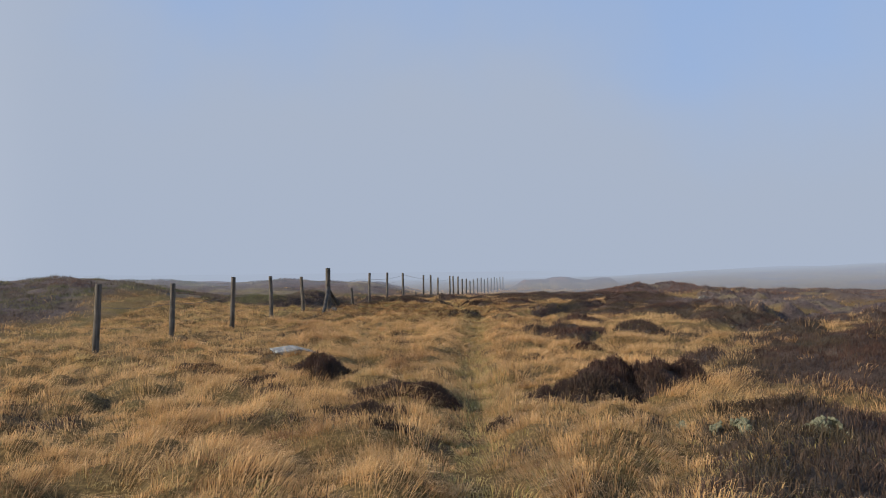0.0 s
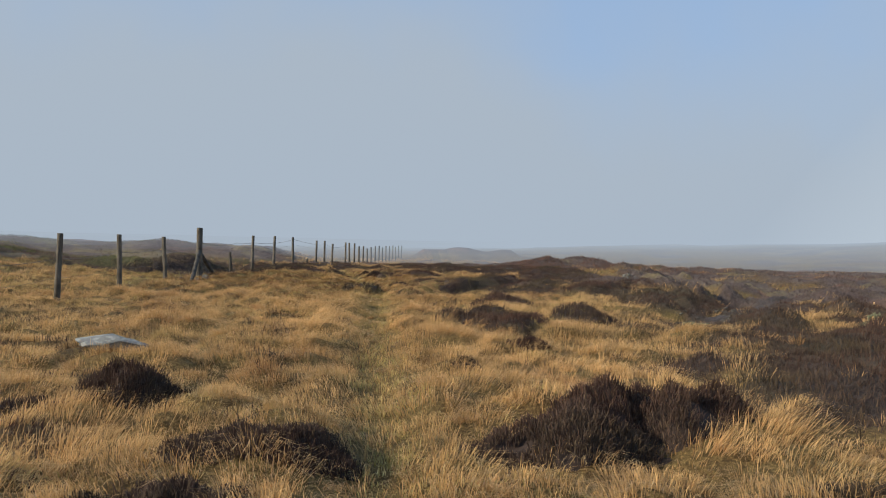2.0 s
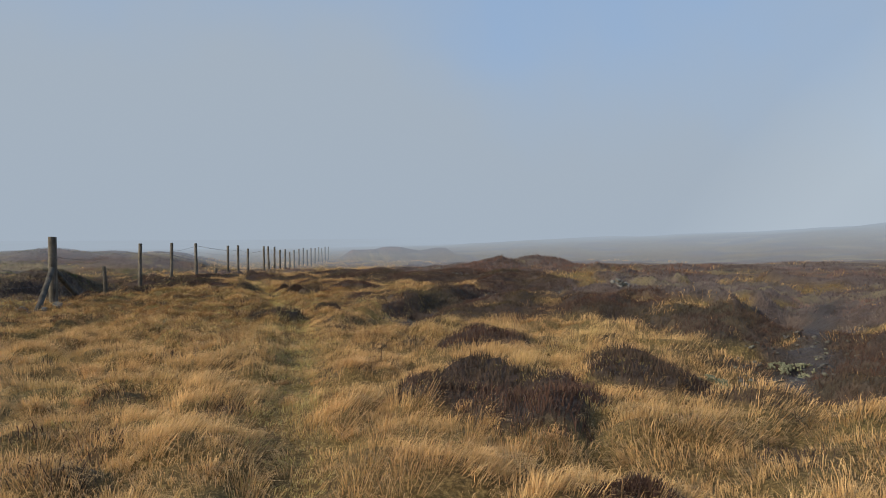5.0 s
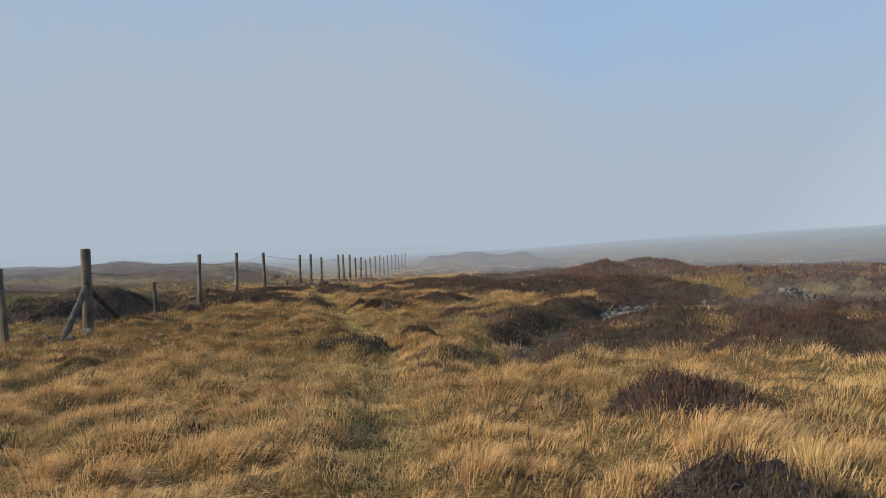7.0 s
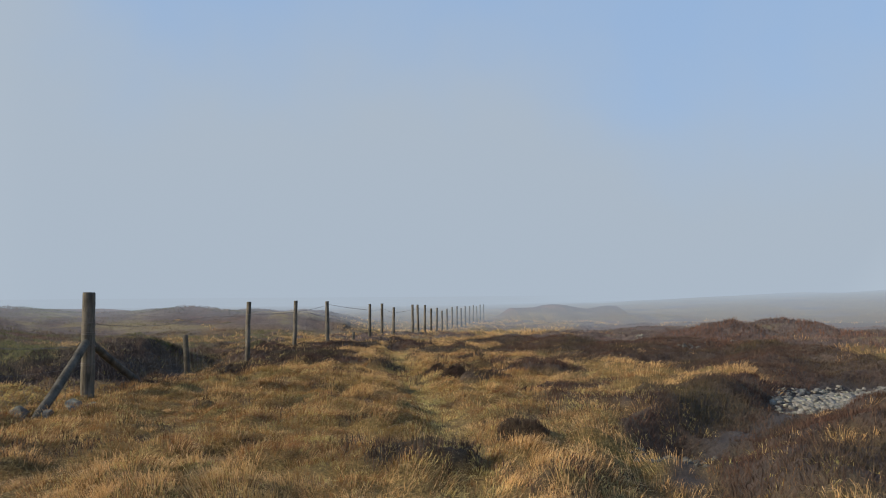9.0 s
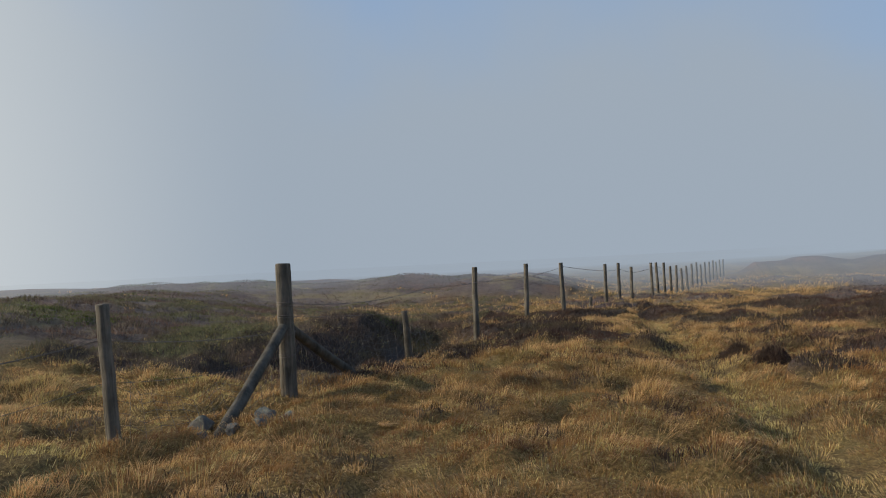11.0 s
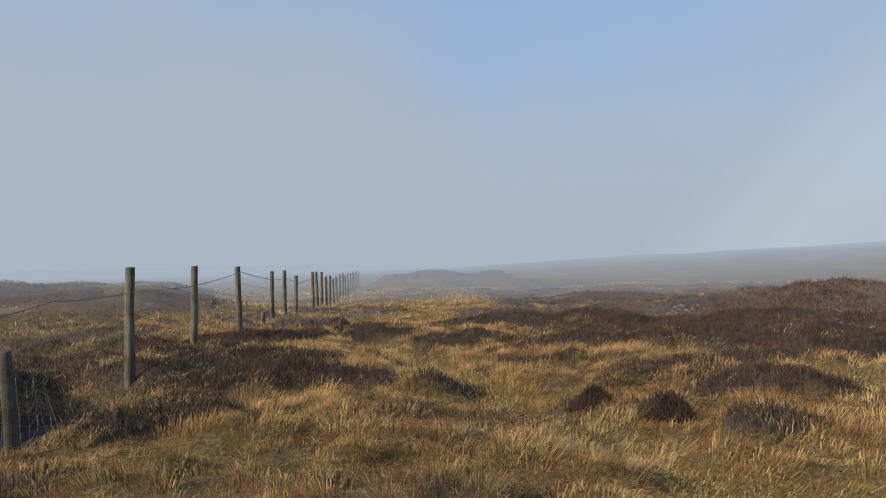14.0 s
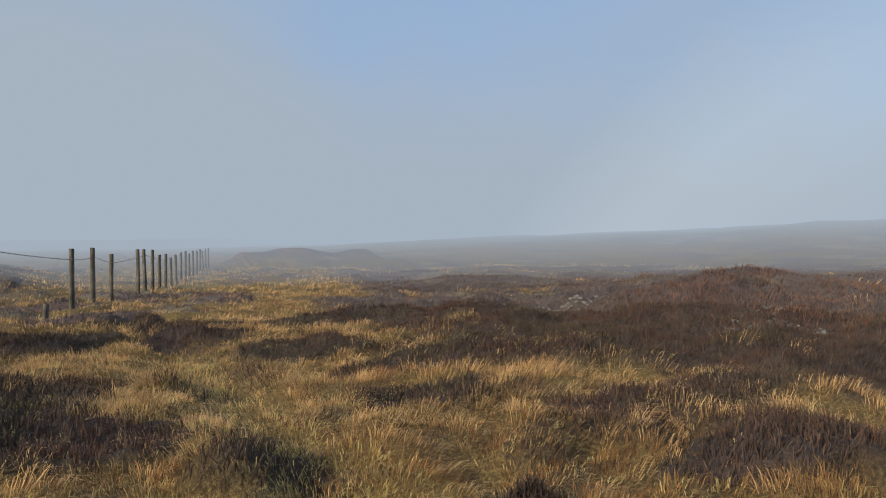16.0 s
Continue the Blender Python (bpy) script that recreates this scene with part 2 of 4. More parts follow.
def wood_material(name, dark, light, stripes=9.0):
    """Weathered round timber: silver and brown streaks along the grain, checks, algae near the wet side."""
    m, nt = material(name)
    tc = nt.nodes.new("ShaderNodeTexCoord")
    info = nt.nodes.new("ShaderNodeObjectInfo")
    mp = nt.nodes.new("ShaderNodeMapping")
    mp.inputs["Scale"].default_value = (stripes, stripes, 0.7)
    link(nt, tc.outputs["Object"], mp.inputs["Vector"])
    link(nt, info.outputs["Random"], mp.inputs["Location"])
    grain = noise_tex(nt, 3.0, 6.0, mp.outputs[0], 0.65)
    blot = noise_tex(nt, 5.0, 4.0, tc.outputs["Object"])
    col = ramp_of(nt, grain, [(0.32, dark), (0.5, tuple((a + b) / 2 for a, b in zip(dark, light))), (0.66, light)])
    col = mix_colour(nt, 0.35, col, ramp_of(nt, blot, [(0.4, (0.045, 0.041, 0.030)), (0.62, (0.20, 0.18, 0.145))]))
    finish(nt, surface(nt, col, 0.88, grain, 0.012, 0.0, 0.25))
    return m


def stone_material(name, a, b, lichen, amount=0.55):
    m, nt = material(name)
    place = world_place(nt)
    fine = noise_tex(nt, 30.0, 6.0, place, 0.7)
    spot = noise_tex(nt, 9.0, 5.0, place, 0.6)
    geo = nt.nodes.new("ShaderNodeNewGeometry")
    base = ramp_of(nt, geo.outputs["Random Per Island"], [(0.0, a), (1.0, b)])
    base = mix_colour(nt, 0.4, base, ramp_of(nt, fine, [(0.3, tuple(v * 0.5 for v in a)), (0.7, b)]))
    f = ramp_of(nt, spot, [(amount - 0.04, (0, 0, 0)), (amount + 0.06, (1, 1, 1))])
    col = mix_colour(nt, f, base, lichen)
    finish(nt, surface(nt, col, 0.85, fine, 0.015, 0.0, 0.4))
    return m


def plain_material(name, colour, rough=0.6, metal=0.0, grain=40.0):
    m, nt = material(name)
    place = world_place(nt)
    n = noise_tex(nt, grain, 4.0, place)
    col = ramp_of(nt, n, [(0.3, tuple(v * 0.65 for v in colour)), (0.7, tuple(min(1, v * 1.3) for v in colour))])
    p = surface(nt, col, rough, n, 0.003)
    for k in nt.nodes:
        if k.type == "BSDF_PRINCIPLED":
            k.inputs["Metallic"].default_value = metal
    finish(nt, p)
    return m


# distant heather: its grey-brown is paled further to paint in haze
M_HAZED_HEATHER = blades_material(
    "hazed_heather_sprigs",
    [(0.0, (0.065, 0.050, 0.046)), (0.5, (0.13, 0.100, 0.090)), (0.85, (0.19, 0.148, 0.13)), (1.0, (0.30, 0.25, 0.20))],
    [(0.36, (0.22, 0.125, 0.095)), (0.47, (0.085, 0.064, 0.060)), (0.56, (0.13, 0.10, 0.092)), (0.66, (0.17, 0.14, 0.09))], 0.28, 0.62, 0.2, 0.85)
M_RUSSET_GRASS = blades_material(
    "russet_grass_blades",
    [(0.0, (0.15, 0.065, 0.024)), (0.4, (0.30, 0.145, 0.046)), (0.8, (0.45, 0.25, 0.08)), (1.0, (0.56, 0.39, 0.16))],
    [(0.35, (0.26, 0.105, 0.04)), (0.55, (0.32, 0.18, 0.06)), (0.68, (0.20, 0.17, 0.045))], 1.1, 0.5, brown_root_shade=(0.09, 0.05, 0.025))
M_RED = blades_material(
    "red_brown_shrubs",
    [(0.0, (0.095, 0.05, 0.038)), (0.5, (0.18, 0.09, 0.062)), (1.0, (0.28, 0.17, 0.11))],
    [(0.4, (0.17, 0.075, 0.045)), (0.55, (0.10, 0.06, 0.045)), (0.68, (0.14, 0.12, 0.06))], 0.5, 0.5, 0.2, 0.85)
M_STRAW, M_GREEN, M_HEATHER, M_RUSSET, M_GROUND = straw_material(), green_material(), heather_material(), russet_material(), ground_material()
M_POST = wood_material("weathered_post_wood", (0.022, 0.018, 0.014), (0.19, 0.165, 0.13))
M_BRACE = wood_material("dark_brace_wood", (0.020, 0.017, 0.014), (0.075, 0.066, 0.054))
M_STONE = stone_material("grey_gritstone", (0.05, 0.047, 0.042), (0.14, 0.132, 0.115), (0.19, 0.19, 0.15))
M_SLAB = stone_material("pale_lichened_rock", (0.12, 0.125, 0.12), (0.22, 0.225, 0.215), (0.30, 0.31, 0.28), 0.52)
M_RUBBLE = stone_material("bleached_rubble", (0.07, 0.068, 0.062), (0.24, 0.23, 0.205), (0.28, 0.28, 0.21), 0.6)
M_DARK_STONE = stone_material("dark_wet_stone", (0.045, 0.042, 0.037), (0.14, 0.13, 0.11), (0.20, 0.20, 0.14), 0.62)
M_WIRE = plain_material("rusty_galvanised_wire", (0.16, 0.14, 0.125), 0.55, 0.6)
M_LICHEN = plain_material("pale_green_lichen", (0.17, 0.172, 0.105), 0.95, 0.0, 60.0)
M_MOSS = blades_material("green_moss", [(0.0, (0.05, 0.07, 0.015)), (1.0, (0.17, 0.21, 0.05))], [(0.4, (0.08, 0.11, 0.02)), (0.6, (0.2, 0.22, 0.06))], 3.0, 0.5)


# ---- the lie of the land ----
def hashed(ix, iy, seed):
    h = np.sin(ix * 127.1 + iy * 311.7 + seed * 74.7) * 43758.5453
    return h - np.floor(h)


def value_noise(x, y, seed=0):
    """Smooth noise from 0 to 1 over cells one unit wide."""
    x, y = np.asarray(x, float), np.asarray(y, float)
    ix, iy = np.floor(x), np.floor(y)
    fx, fy = x - ix, y - iy
    fx, fy = fx * fx * (3 - 2 * fx), fy * fy * (3 - 2 * fy)
    a, b = hashed(ix, iy, seed), hashed(ix + 1, iy, seed)
    c, d = hashed(ix, iy + 1, seed), hashed(ix + 1, iy + 1, seed)
    return (a * (1 - fx) + b * fx) * (1 - fy) + (c * (1 - fx) + d * fx) * fy


def fractal(x, y, scale, seed=0, octaves=3):
    total, amp, norm = 0.0, 1.0, 0.0
    for k in range(octaves):
        total = total + amp * value_noise(x * scale * 2 ** k + 17.3 * k, y * scale * 2 ** k - 9.1 * k, seed + k)
        norm += amp
        amp *= 0.5
    return total / norm


def ease(v, a, b):
    t = np.clip((v - a) / (b - a), 0, 1)
    return t * t * (3 - 2 * t)


def mound(x, y, cx, cy, rx, ry, turn=0.0):
    """1 at the middle of a soft ellipse, 0 outside it."""
    c, s = math.cos(radians(turn)), math.sin(radians(turn))
    u, v = ((x - cx) * c + (y - cy) * s) / rx, (-(x - cx) * s + (y - cy) * c) / ry
    return ease(-np.sqrt(u * u + v * v), -1.0, -0.25)


def away(x, y, line):
    """The distance from a bent line."""
    best = np.full(np.shape(x), 1e9)
    for (ax, ay), (bx, by) in zip(line, line[1:]):
        dx, dy = bx - ax, by - ay
        t = np.clip(((x - ax) * dx + (y - ay) * dy) / (dx * dx + dy * dy), 0, 1)
        best = np.minimum(best, np.hypot(x - ax - t * dx, y - ay - t * dy))
    return best


PATH = [(0.1, -6), (0.15, 3), (0.3, 7), (0.4, 10.4), (0.62, 14.7), (0.88, 18.4), (0.97, 21.5), (0.85, 24.5), (0.3, 28.6), (0.1, 33.9), (-0.2, 38)]
GULLY_LEFT = [(-5.9, 27.6), (-5.2, 28.2), (-4.6, 29.0), (-4.15, 29.9), (-4.1, 30.6)]
GULLY_RIGHT = [(2.4, 19.4), (2.85, 20.8), (3.2, 22.0), (4.6, 23.2), (5.6, 23.9), (6.4, 24.4)]
GULLY_FAR = [(5.2, 13.9), (6.0, 14.5), (7.4, 15.9), (8.9, 17.6), (12.0, 20.5)]


TUFT = 0.50


def tussock_parts(x, y):
    """Of the tussock that a place belongs to: how near its crown it lies, 0 to 1, the way out from the crown, and its own chance number."""
    x, y = np.asarray(x, float), np.asarray(y, float)
    u, v = x / TUFT + 0.55 * (value_noise(x * 1.1, y * 1.1, 91) - 0.5), y / TUFT
    iu, iv = np.floor(u), np.floor(v)
    best, du, dv, own = np.full(np.shape(u), 9.0), np.zeros(np.shape(u)), np.zeros(np.shape(u)), np.zeros(np.shape(u))
    for a in (-1, 0, 1):
        for b in (-1, 0, 1):
            cu, cv = iu + a + 0.1 + 0.8 * hashed(iu + a, iv + b, 92), iv + b + 0.1 + 0.8 * hashed(iu + a, iv + b, 93)
            size = 0.55 + 0.75 * hashed(iu + a, iv + b, 94)
            d = np.hypot(u - cu, v - cv) / size
            near = d < best
            best, du, dv = np.where(near, d, best), np.where(near, u - cu, du), np.where(near, v - cv, dv)
            own = np.where(near, hashed(iu + a, iv + b, 95), own)
    return np.clip(1 - best * best, 0, 1), du, dv, own


def tussock(x, y):
    """Domed clumps of grass about half a metre wide, 0 to 1."""
    crown, _, _, own = tussock_parts(x, y)
    return crown * (0.45 + 0.55 * own)


def heather_lump(x, y):
    """Billowing tops of heather, 0 to 1."""
    far = ease(np.hypot(x, y - 18), 20, 45)
    billow = np.abs(2 * fractal(x, y, 0.9, 81) - 1)
    return (0.55 * fractal(x, y, 1.3, 82) + 0.75 * (0.45 - billow)) * (1 - far) + 0.12 * (1 - far) + fractal(x, y, 0.42, 83) * 1.2 * far


def land(x, y):
    """Height of the bare ground."""
    x, y = np.asarray(x, float), np.asarray(y, float)
    near = 1 - ease(np.hypot(x, y - 18), 45, 90)
    heath = heather_cover(x, y)
    z = 0.10 * (fractal(x, y, 0.33, 3) - 0.5) + near * (0.12 * (fractal(x, y, 1.25, 5) - 0.55) + 0.24 * (tussock(x, y) - 0.35) * (1 - heath) * ease(away(x, y, PATH), 0.15, 0.5))
    z = z + heath * (0.45 + 0.25 * ease(x, 4, 7) * (1 - ease(y, 24, 30))) * (heather_lump(x, y) - 0.34)
    z = z + 0.020 * np.clip(x - 2.0, 0, 9) * ease(y, -2, 8) * (1 - ease(y, 36, 48))
    # heathery rise and the knolls
    z = z + 0.38 * mound(x, y, 10.2, 35.2, 3.8, 3.2) + 0.20 * mound(x, y, 11.0, 27.5, 3.0, 2.6) + 0.12 * mound(x, y, 15.0, 30.0, 4.0, 3.5)
    z = z + 1.0 * np.minimum(1, 3.2 * mound(x, y, 12.6, 74.6, 7.0, 4.0)) * (0.75 + 0.5 * fractal(x, y, 0.3, 15)) + 0.45 * mound(x, y, 18.5, 70.0, 5.0, 3.0) + 0.22 * mound(x, y, 12.6, 48.6, 3.2, 2.6)
    # bank beyond the wet hollow
    bank = ease(-(x + 5.2 + 0.35 * (y - 25)), 0.0, 9.0) * ease(y, 17, 26) * (1 - ease(y, 44, 60))
    z = z + bank * (1.0 + 0.5 * (fractal(x, y, 0.22, 8) - 0.5))
    z = z + 0.30 * mound(x, y, -7.0, 30.0, 2.2, 1.7) + 0.38 * mound(x, y, -5.7, 31.0, 1.4, 1.2)
    z = z + 0.04 * mound(x, y, -2.8, 31.6, 2.3, 2.2)
    z = z + (0.85 + 0.6 * fractal(x, y, 0.16, 14)) * ease(y, 45, 55) * (1 - ease(x, -7, 0)) * (1 - ease(y, 62, 75)) * ease(x, -70, -50)
    # hill on the one side, falling ground ahead
    turn = np.degrees(np.arctan2(x, np.maximum(y - 10, 1e-3)))
    dist = np.hypot(x, y - 10)
    hill = np.interp(turn, [-60, 5, 14, 25, 38, 50, 70, 110], [0, 0, 0.6, 1.7, 2.5, 3.4, 3.8, 3.8])
    z = z + hill * ease(dist, 52, 108) * (0.85 + 0.3 * fractal(x, y, 0.06, 12)) + 1.1 * (fractal(x, y, 0.045, 13) - 0.5) * ease(dist, 60, 110) * ease(turn, 8, 25)
    z = z + 0.5 * ease(dist, 30, 80) * (fractal(x, y, 0.12, 21) - 0.5)
    z = z - 0.62 * ease(dist, 20, 52) * (1 - 0.5 * ease(turn, 28, 50))
    # worn path and hollows
    z = z - 0.06 * (1 - ease(away(x, y, PATH), 0.10, 0.40)) * (1 - ease(y, 32, 38))
    z = z - 0.46 * (1 - ease(away(x, y, GULLY_LEFT), 0.45, 1.25)) - 0.26 * mound(x, y, -4.4, 27.8, 1.2, 1.3) - 0.22 * mound(x, y, -3.85, 29.1, 0.9, 1.2)
    z = z - 0.30 * (1 - ease(away(x, y, GULLY_RIGHT), 0.25, 1.0))
    z = z - 0.30 * (1 - ease(away(x, y, GULLY_FAR), 0.35, 1.3))
    pan = np.minimum(1, 1.6 * mound(x, y, 2.85, 20.85, 0.75, 0.85))
    z = z * (1 - pan) - 0.24 * pan
    stony = np.minimum(1, 1.8 * mound(x, y, 7.2, 24.5, 2.5, 1.7, 12))
    return z * (1 - stony) - 0.08 * stony


EDGE_Y = [-6, 4, 6, 8, 11, 13.5, 16, 18, 20, 21, 24.5, 25.8, 28, 29.5, 31, 33, 37, 45, 60]
EDGE_X = [2.6, 2.0, 2.25, 3.1, 5.0, 5.6, 6.0, 4.6, 3.5, 2.8, 3.0, 6.0, 5.4, 4.6, 2.6, 1.9, 2.2, 6.0, 11.0]
HEATHER_PATCHES = [  # x, y, half width, half depth, turn
    (2.7, 27.9, 1.2, 0.5, -5), (1.5, 30.3, 0.8, 0.6, 0), (2.0, 31.8, 1.1, 0.6, 0), (1.4, 33.2, 1.2, 0.7, 0), (0.6, 21.0, 0.7, 0.35, 5), (0.4, 35.0, 0.9, 0.5, 0),
    (2.4, 36.0, 2.0, 0.9, 0), (1.7, 26.6, 0.7, 0.35, 0), (2.7, 25.8, 0.9, 0.5, 0), (3.7, 23.8, 1.0, 1.5, 0), (3.3, 22.5, 0.8, 0.9, 0), (-0.9, 30.0, 0.9, 0.6, 0), (2.35, 13.9, 1.05, 1.7, -8), (3.95, 14.1, 0.85, 0.95, 0), (3.05, 16.6, 0.8, 0.6, 0), (3.4, 9.8, 0.7, 0.4, 0), (0.2, 40.0, 1.5, 0.8, 0), (-1.0, 38.2, 1.2, 0.6, 0),
]


def heather_cover(x, y):
    """How far heather takes the place of grass, 0 to 1."""
    n, m = fractal(x, y, 0.45, 31), fractal(x, y, 1.3, 35)
    right = ease(x - np.interp(y, EDGE_Y, EDGE_X) + 3.0 * (n - 0.5) + 1.6 * (m - 0.5), -0.5, 0.5)
    right = right * (1 - 0.85 * ease(np.hypot(x, y - 10), 46, 68) * ease(fractal(x, y, 0.1, 45), 0.25, 0.5))
    holes = ease(fractal(x, y, 0.55, 41) - 0.03 * (y > 18), 0.61, 0.70) * (y < 60) * (1 - mound(x, y, 10.2, 34.0, 6.5, 6.0))
    gaps = ease(fractal(x, y, 0.8, 42) - 0.02 * (y > 20), 0.60, 0.68) * ease(x, 4.5, 6.0) * (y < 24)
    right = right * (1 - 0.9 * np.maximum(holes, gaps))
    fence_foot = np.maximum.reduce([mound(x, y, -2.6, 31.0, 2.6, 1.8, 20), mound(x, y, -1.8, 35.2, 1.9, 1.3), mound(x, y, -1.9, 30.1, 1.8, 1.0), mound(x, y, -2.6, 28.6, 0.9, 0.8)])
    knolls = np.maximum(mound(x, y, 12.6, 74.6, 7.2, 4.3), mound(x, y, 12.6, 48.6, 3.4, 2.8))
    left = ease(y - 26.5 - 0.35 * (x + 7.5) + 1.6 * (n - 0.5), -0.3, 0.5) * ease(-x, 4.2, 5.2) * (y < 46) * (1 - 0.85 * ease(y + 2.0 * (n - 0.5), 34, 37) * ease(x, -14, -10))
    by_gully = ease(-(x + 3.5) + 0.8 * (m - 0.5), -0.3, 0.4) * ease(y, 25.5, 26.4) * (1 - ease(y + 0.35 * x, 31.5, 34.0)) * ease(x, -5.7, -4.9) * ease(away(x, y, GULLY_LEFT), 0.7, 1.1) * (1 - 0.8 * mound(x, y, -4.3, 27.9, 1.3, 1.3))
    patches = np.maximum.reduce([mound(x, y, *p) for p in HEATHER_PATCHES])
    far_left = ease(-(x + 10.5) + 3 * (n - 0.5), -0.5, 1.0) * ease(y, 14, 20)
    ridge = ease(y + 4 * (n - 0.5), 46, 49) * (1 - ease(x, -5, -1)) * (1 - ease(y, 70, 80))
    strew = ease(n * 0.6 + m * 0.4, 0.55, 0.62) * ease(y, 26.5, 30) * 0.95
    specks = ease(fractal(x, y, 1.7, 37) - 0.035 * (y < 20), 0.67, 0.74) * 0.38 * (1 - path_cover(x, y))
    return np.clip(np.maximum.reduce([right, specks, ease(fence_foot + 0.7 * (m - 0.5), 0.2, 0.45) * ease(away(x, y, GULLY_LEFT), 0.7, 1.1), ease(patches + 0.8 * (m - 0.5), 0.22, 0.4), left, far_left, by_gully, ridge, strew, ease(knolls, 0.02, 0.15)]), 0, 1)


def bare_cover(x, y):
    """Bare peat, 0 to 1."""
    g = np.minimum.reduce([away(x, y, GULLY_LEFT) - 0.22, away(x, y, GULLY_RIGHT) + 0.36, away(x, y, GULLY_FAR) + 0.2])
    stony = ease(mound(x, y, 7.2, 24.5, 2.4, 1.5, 12) + 0.25 * (fractal(x, y, 1.6, 52) - 0.5), 0.15, 0.35)
    return np.maximum(stony, 1 - ease(g + 0.5 * (fractal(x, y, 1.6, 51) - 0.5), 0.25, 0.6))


def path_cover(x, y):
    return (1 - ease(away(x, y, PATH) + 0.40 * (fractal(x, y, 2.0, 55) - 0.5), 0.13, 0.34)) * (1 - ease(y, 30, 38))


def walk_gap(x, y):
    """Distance from the line walked."""
    return away(x, y, [(0, 2), (0, 6), (0.2, 12), (0.5, 15), (-0.4, 18), (-2.0, 21.5), (-1.2, 25), (0.4, 29)])


def mesh_from(name, verts, quads=None, tris=None, mat=None, smooth=False):
    """A mesh from arrays."""
    me = bpy.data.meshes.new(name)
    quads = np.zeros((0, 4), int) if quads is None else quads
    tris = np.zeros((0, 3), int) if tris is None else tris
    me.vertices.add(len(verts))
    me.vertices.foreach_set("co", np.ascontiguousarray(verts, np.float32).ravel())
    loops = np.concatenate([quads.ravel(), tris.ravel()]).astype(np.int32)
    starts = np.concatenate([np.arange(len(quads)) * 4, len(quads) * 4 + np.arange(len(tris)) * 3]).astype(np.int32)
    me.loops.add(len(loops))
    me.loops.foreach_set("vertex_index", loops)
    me.polygons.add(len(starts))
    me.polygons.foreach_set("loop_start", starts)
    if smooth:
        me.polygons.foreach_set("use_smooth", np.ones(len(starts), bool))
    me.update(calc_edges=True)
    if mat:
        me.materials.append(mat)
    return me


def stretched(lo, hi, step, reach):
    """Even steps from lo to hi, growing steps beyond."""
    mid = list(np.arange(lo, hi + 1e-6, step))
    out, s, v = [], step, hi
    while v < reach:
        s *= 1.13
        v += s
        out.append(v)
    low, s, v = [], step, lo
    while v > -reach:
        s *= 1.13
        v -= s
        low.append(v)
    return np.array(low[::-1] + mid + out)


def build_ground():
    xs, ys = stretched(-8, 10, 0.10, 1500), stretched(2, 40, 0.10, 1500)
    gx, gy = np.meshgrid(xs, ys)
    gz = land(gx, gy)
    verts = np.stack([gx, gy, gz], -1).reshape(-1, 3)
    nx, ny = len(xs), len(ys)
    i = (np.arange(ny - 1)[:, None] * nx + np.arange(nx - 1)[None, :]).ravel()
    me = mesh_from("ground", verts, np.stack([i, i + 1, i + nx + 1, i + nx], -1), None, M_GROUND, True)
    # share of painted haze, growing with distance from the line walked
    far_haze = ease(walk_gap(gx, gy), 6.5, 12.0)
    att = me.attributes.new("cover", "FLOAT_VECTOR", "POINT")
    cov = np.stack([heather_cover(gx, gy), bare_cover(gx, gy), far_haze], -1).reshape(-1, 3)
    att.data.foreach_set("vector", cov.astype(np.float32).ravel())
    return tagged(new("ground", me), "tussocky moorland ground with peat hollows under mist", "ground", kind="structure")


ground = build_ground()
rng = np.random.default_rng(7)


# ---- plants ----
def sampler(field):
    """The field read off once on a fine grid, for quick and even look-ups."""
    x0, y0, step = -44.0, 0.0, 0.12
    xs, ys = np.arange(x0, 47.0, step), np.arange(y0, 78.0, step)
    grid = field(*np.meshgrid(xs, ys))

    def at(x, y):
        u = np.clip((np.asarray(x, float) - x0) / step, 0, len(xs) - 1.001)
        v = np.clip((np.asarray(y, float) - y0) / step, 0, len(ys) - 1.001)
        i, j = u.astype(int), v.astype(int)
        fu, fv = u - i, v - j
        return (grid[j, i] * (1 - fu) + grid[j, i + 1] * fu) * (1 - fv) + (grid[j + 1, i] * (1 - fu) + grid[j + 1, i + 1] * fu) * fv

    return at


land_at, heather_at, bare_at, path_at, lump_at = (sampler(f) for f in (land, heather_cover, bare_cover, path_cover, heather_lump))



def blades(px, py, pz, height, width, lean_x, lean_y, tip=0.0, sag=0.35):
    """Arrays of bent, tapering blades rooted at the points given."""
    n = len(px)
    a = rng.uniform(0, math.pi, n)
    wx, wy = np.cos(a) * width / 2, np.sin(a) * width / 2
    root = np.stack([px, py, pz], -1)
    mid = root + np.stack([lean_x * 0.35, lean_y * 0.35, height * 0.6], -1)
    top = root + np.stack([lean_x, lean_y, height * (1 - sag * np.minimum(1, np.hypot(lean_x, lean_y) / np.maximum(height, 1e-3)))], -1)
    w = np.stack([wx, wy, np.zeros(n)], -1)
    k = np.arange(n)
    if tip > 0:
        verts = np.stack([root - w * 0.6, root + w * 0.6, mid + w, mid - w, top + w * tip, top - w * tip], 1).reshape(-1, 3)
        b = k * 6
        quads = np.concatenate([np.stack([b, b + 1, b + 2, b + 3], -1), np.stack([b + 3, b + 2, b + 4, b + 5], -1)])
        return verts, quads, np.zeros((0, 3), int)
    verts = np.stack([root - w, root + w, mid + w * 0.8, mid - w * 0.8, top], 1).reshape(-1, 3)
    b = k * 5
    return verts, np.stack([b, b + 1, b + 2, b + 3], -1), np.stack([b + 3, b + 2, b + 4], -1)


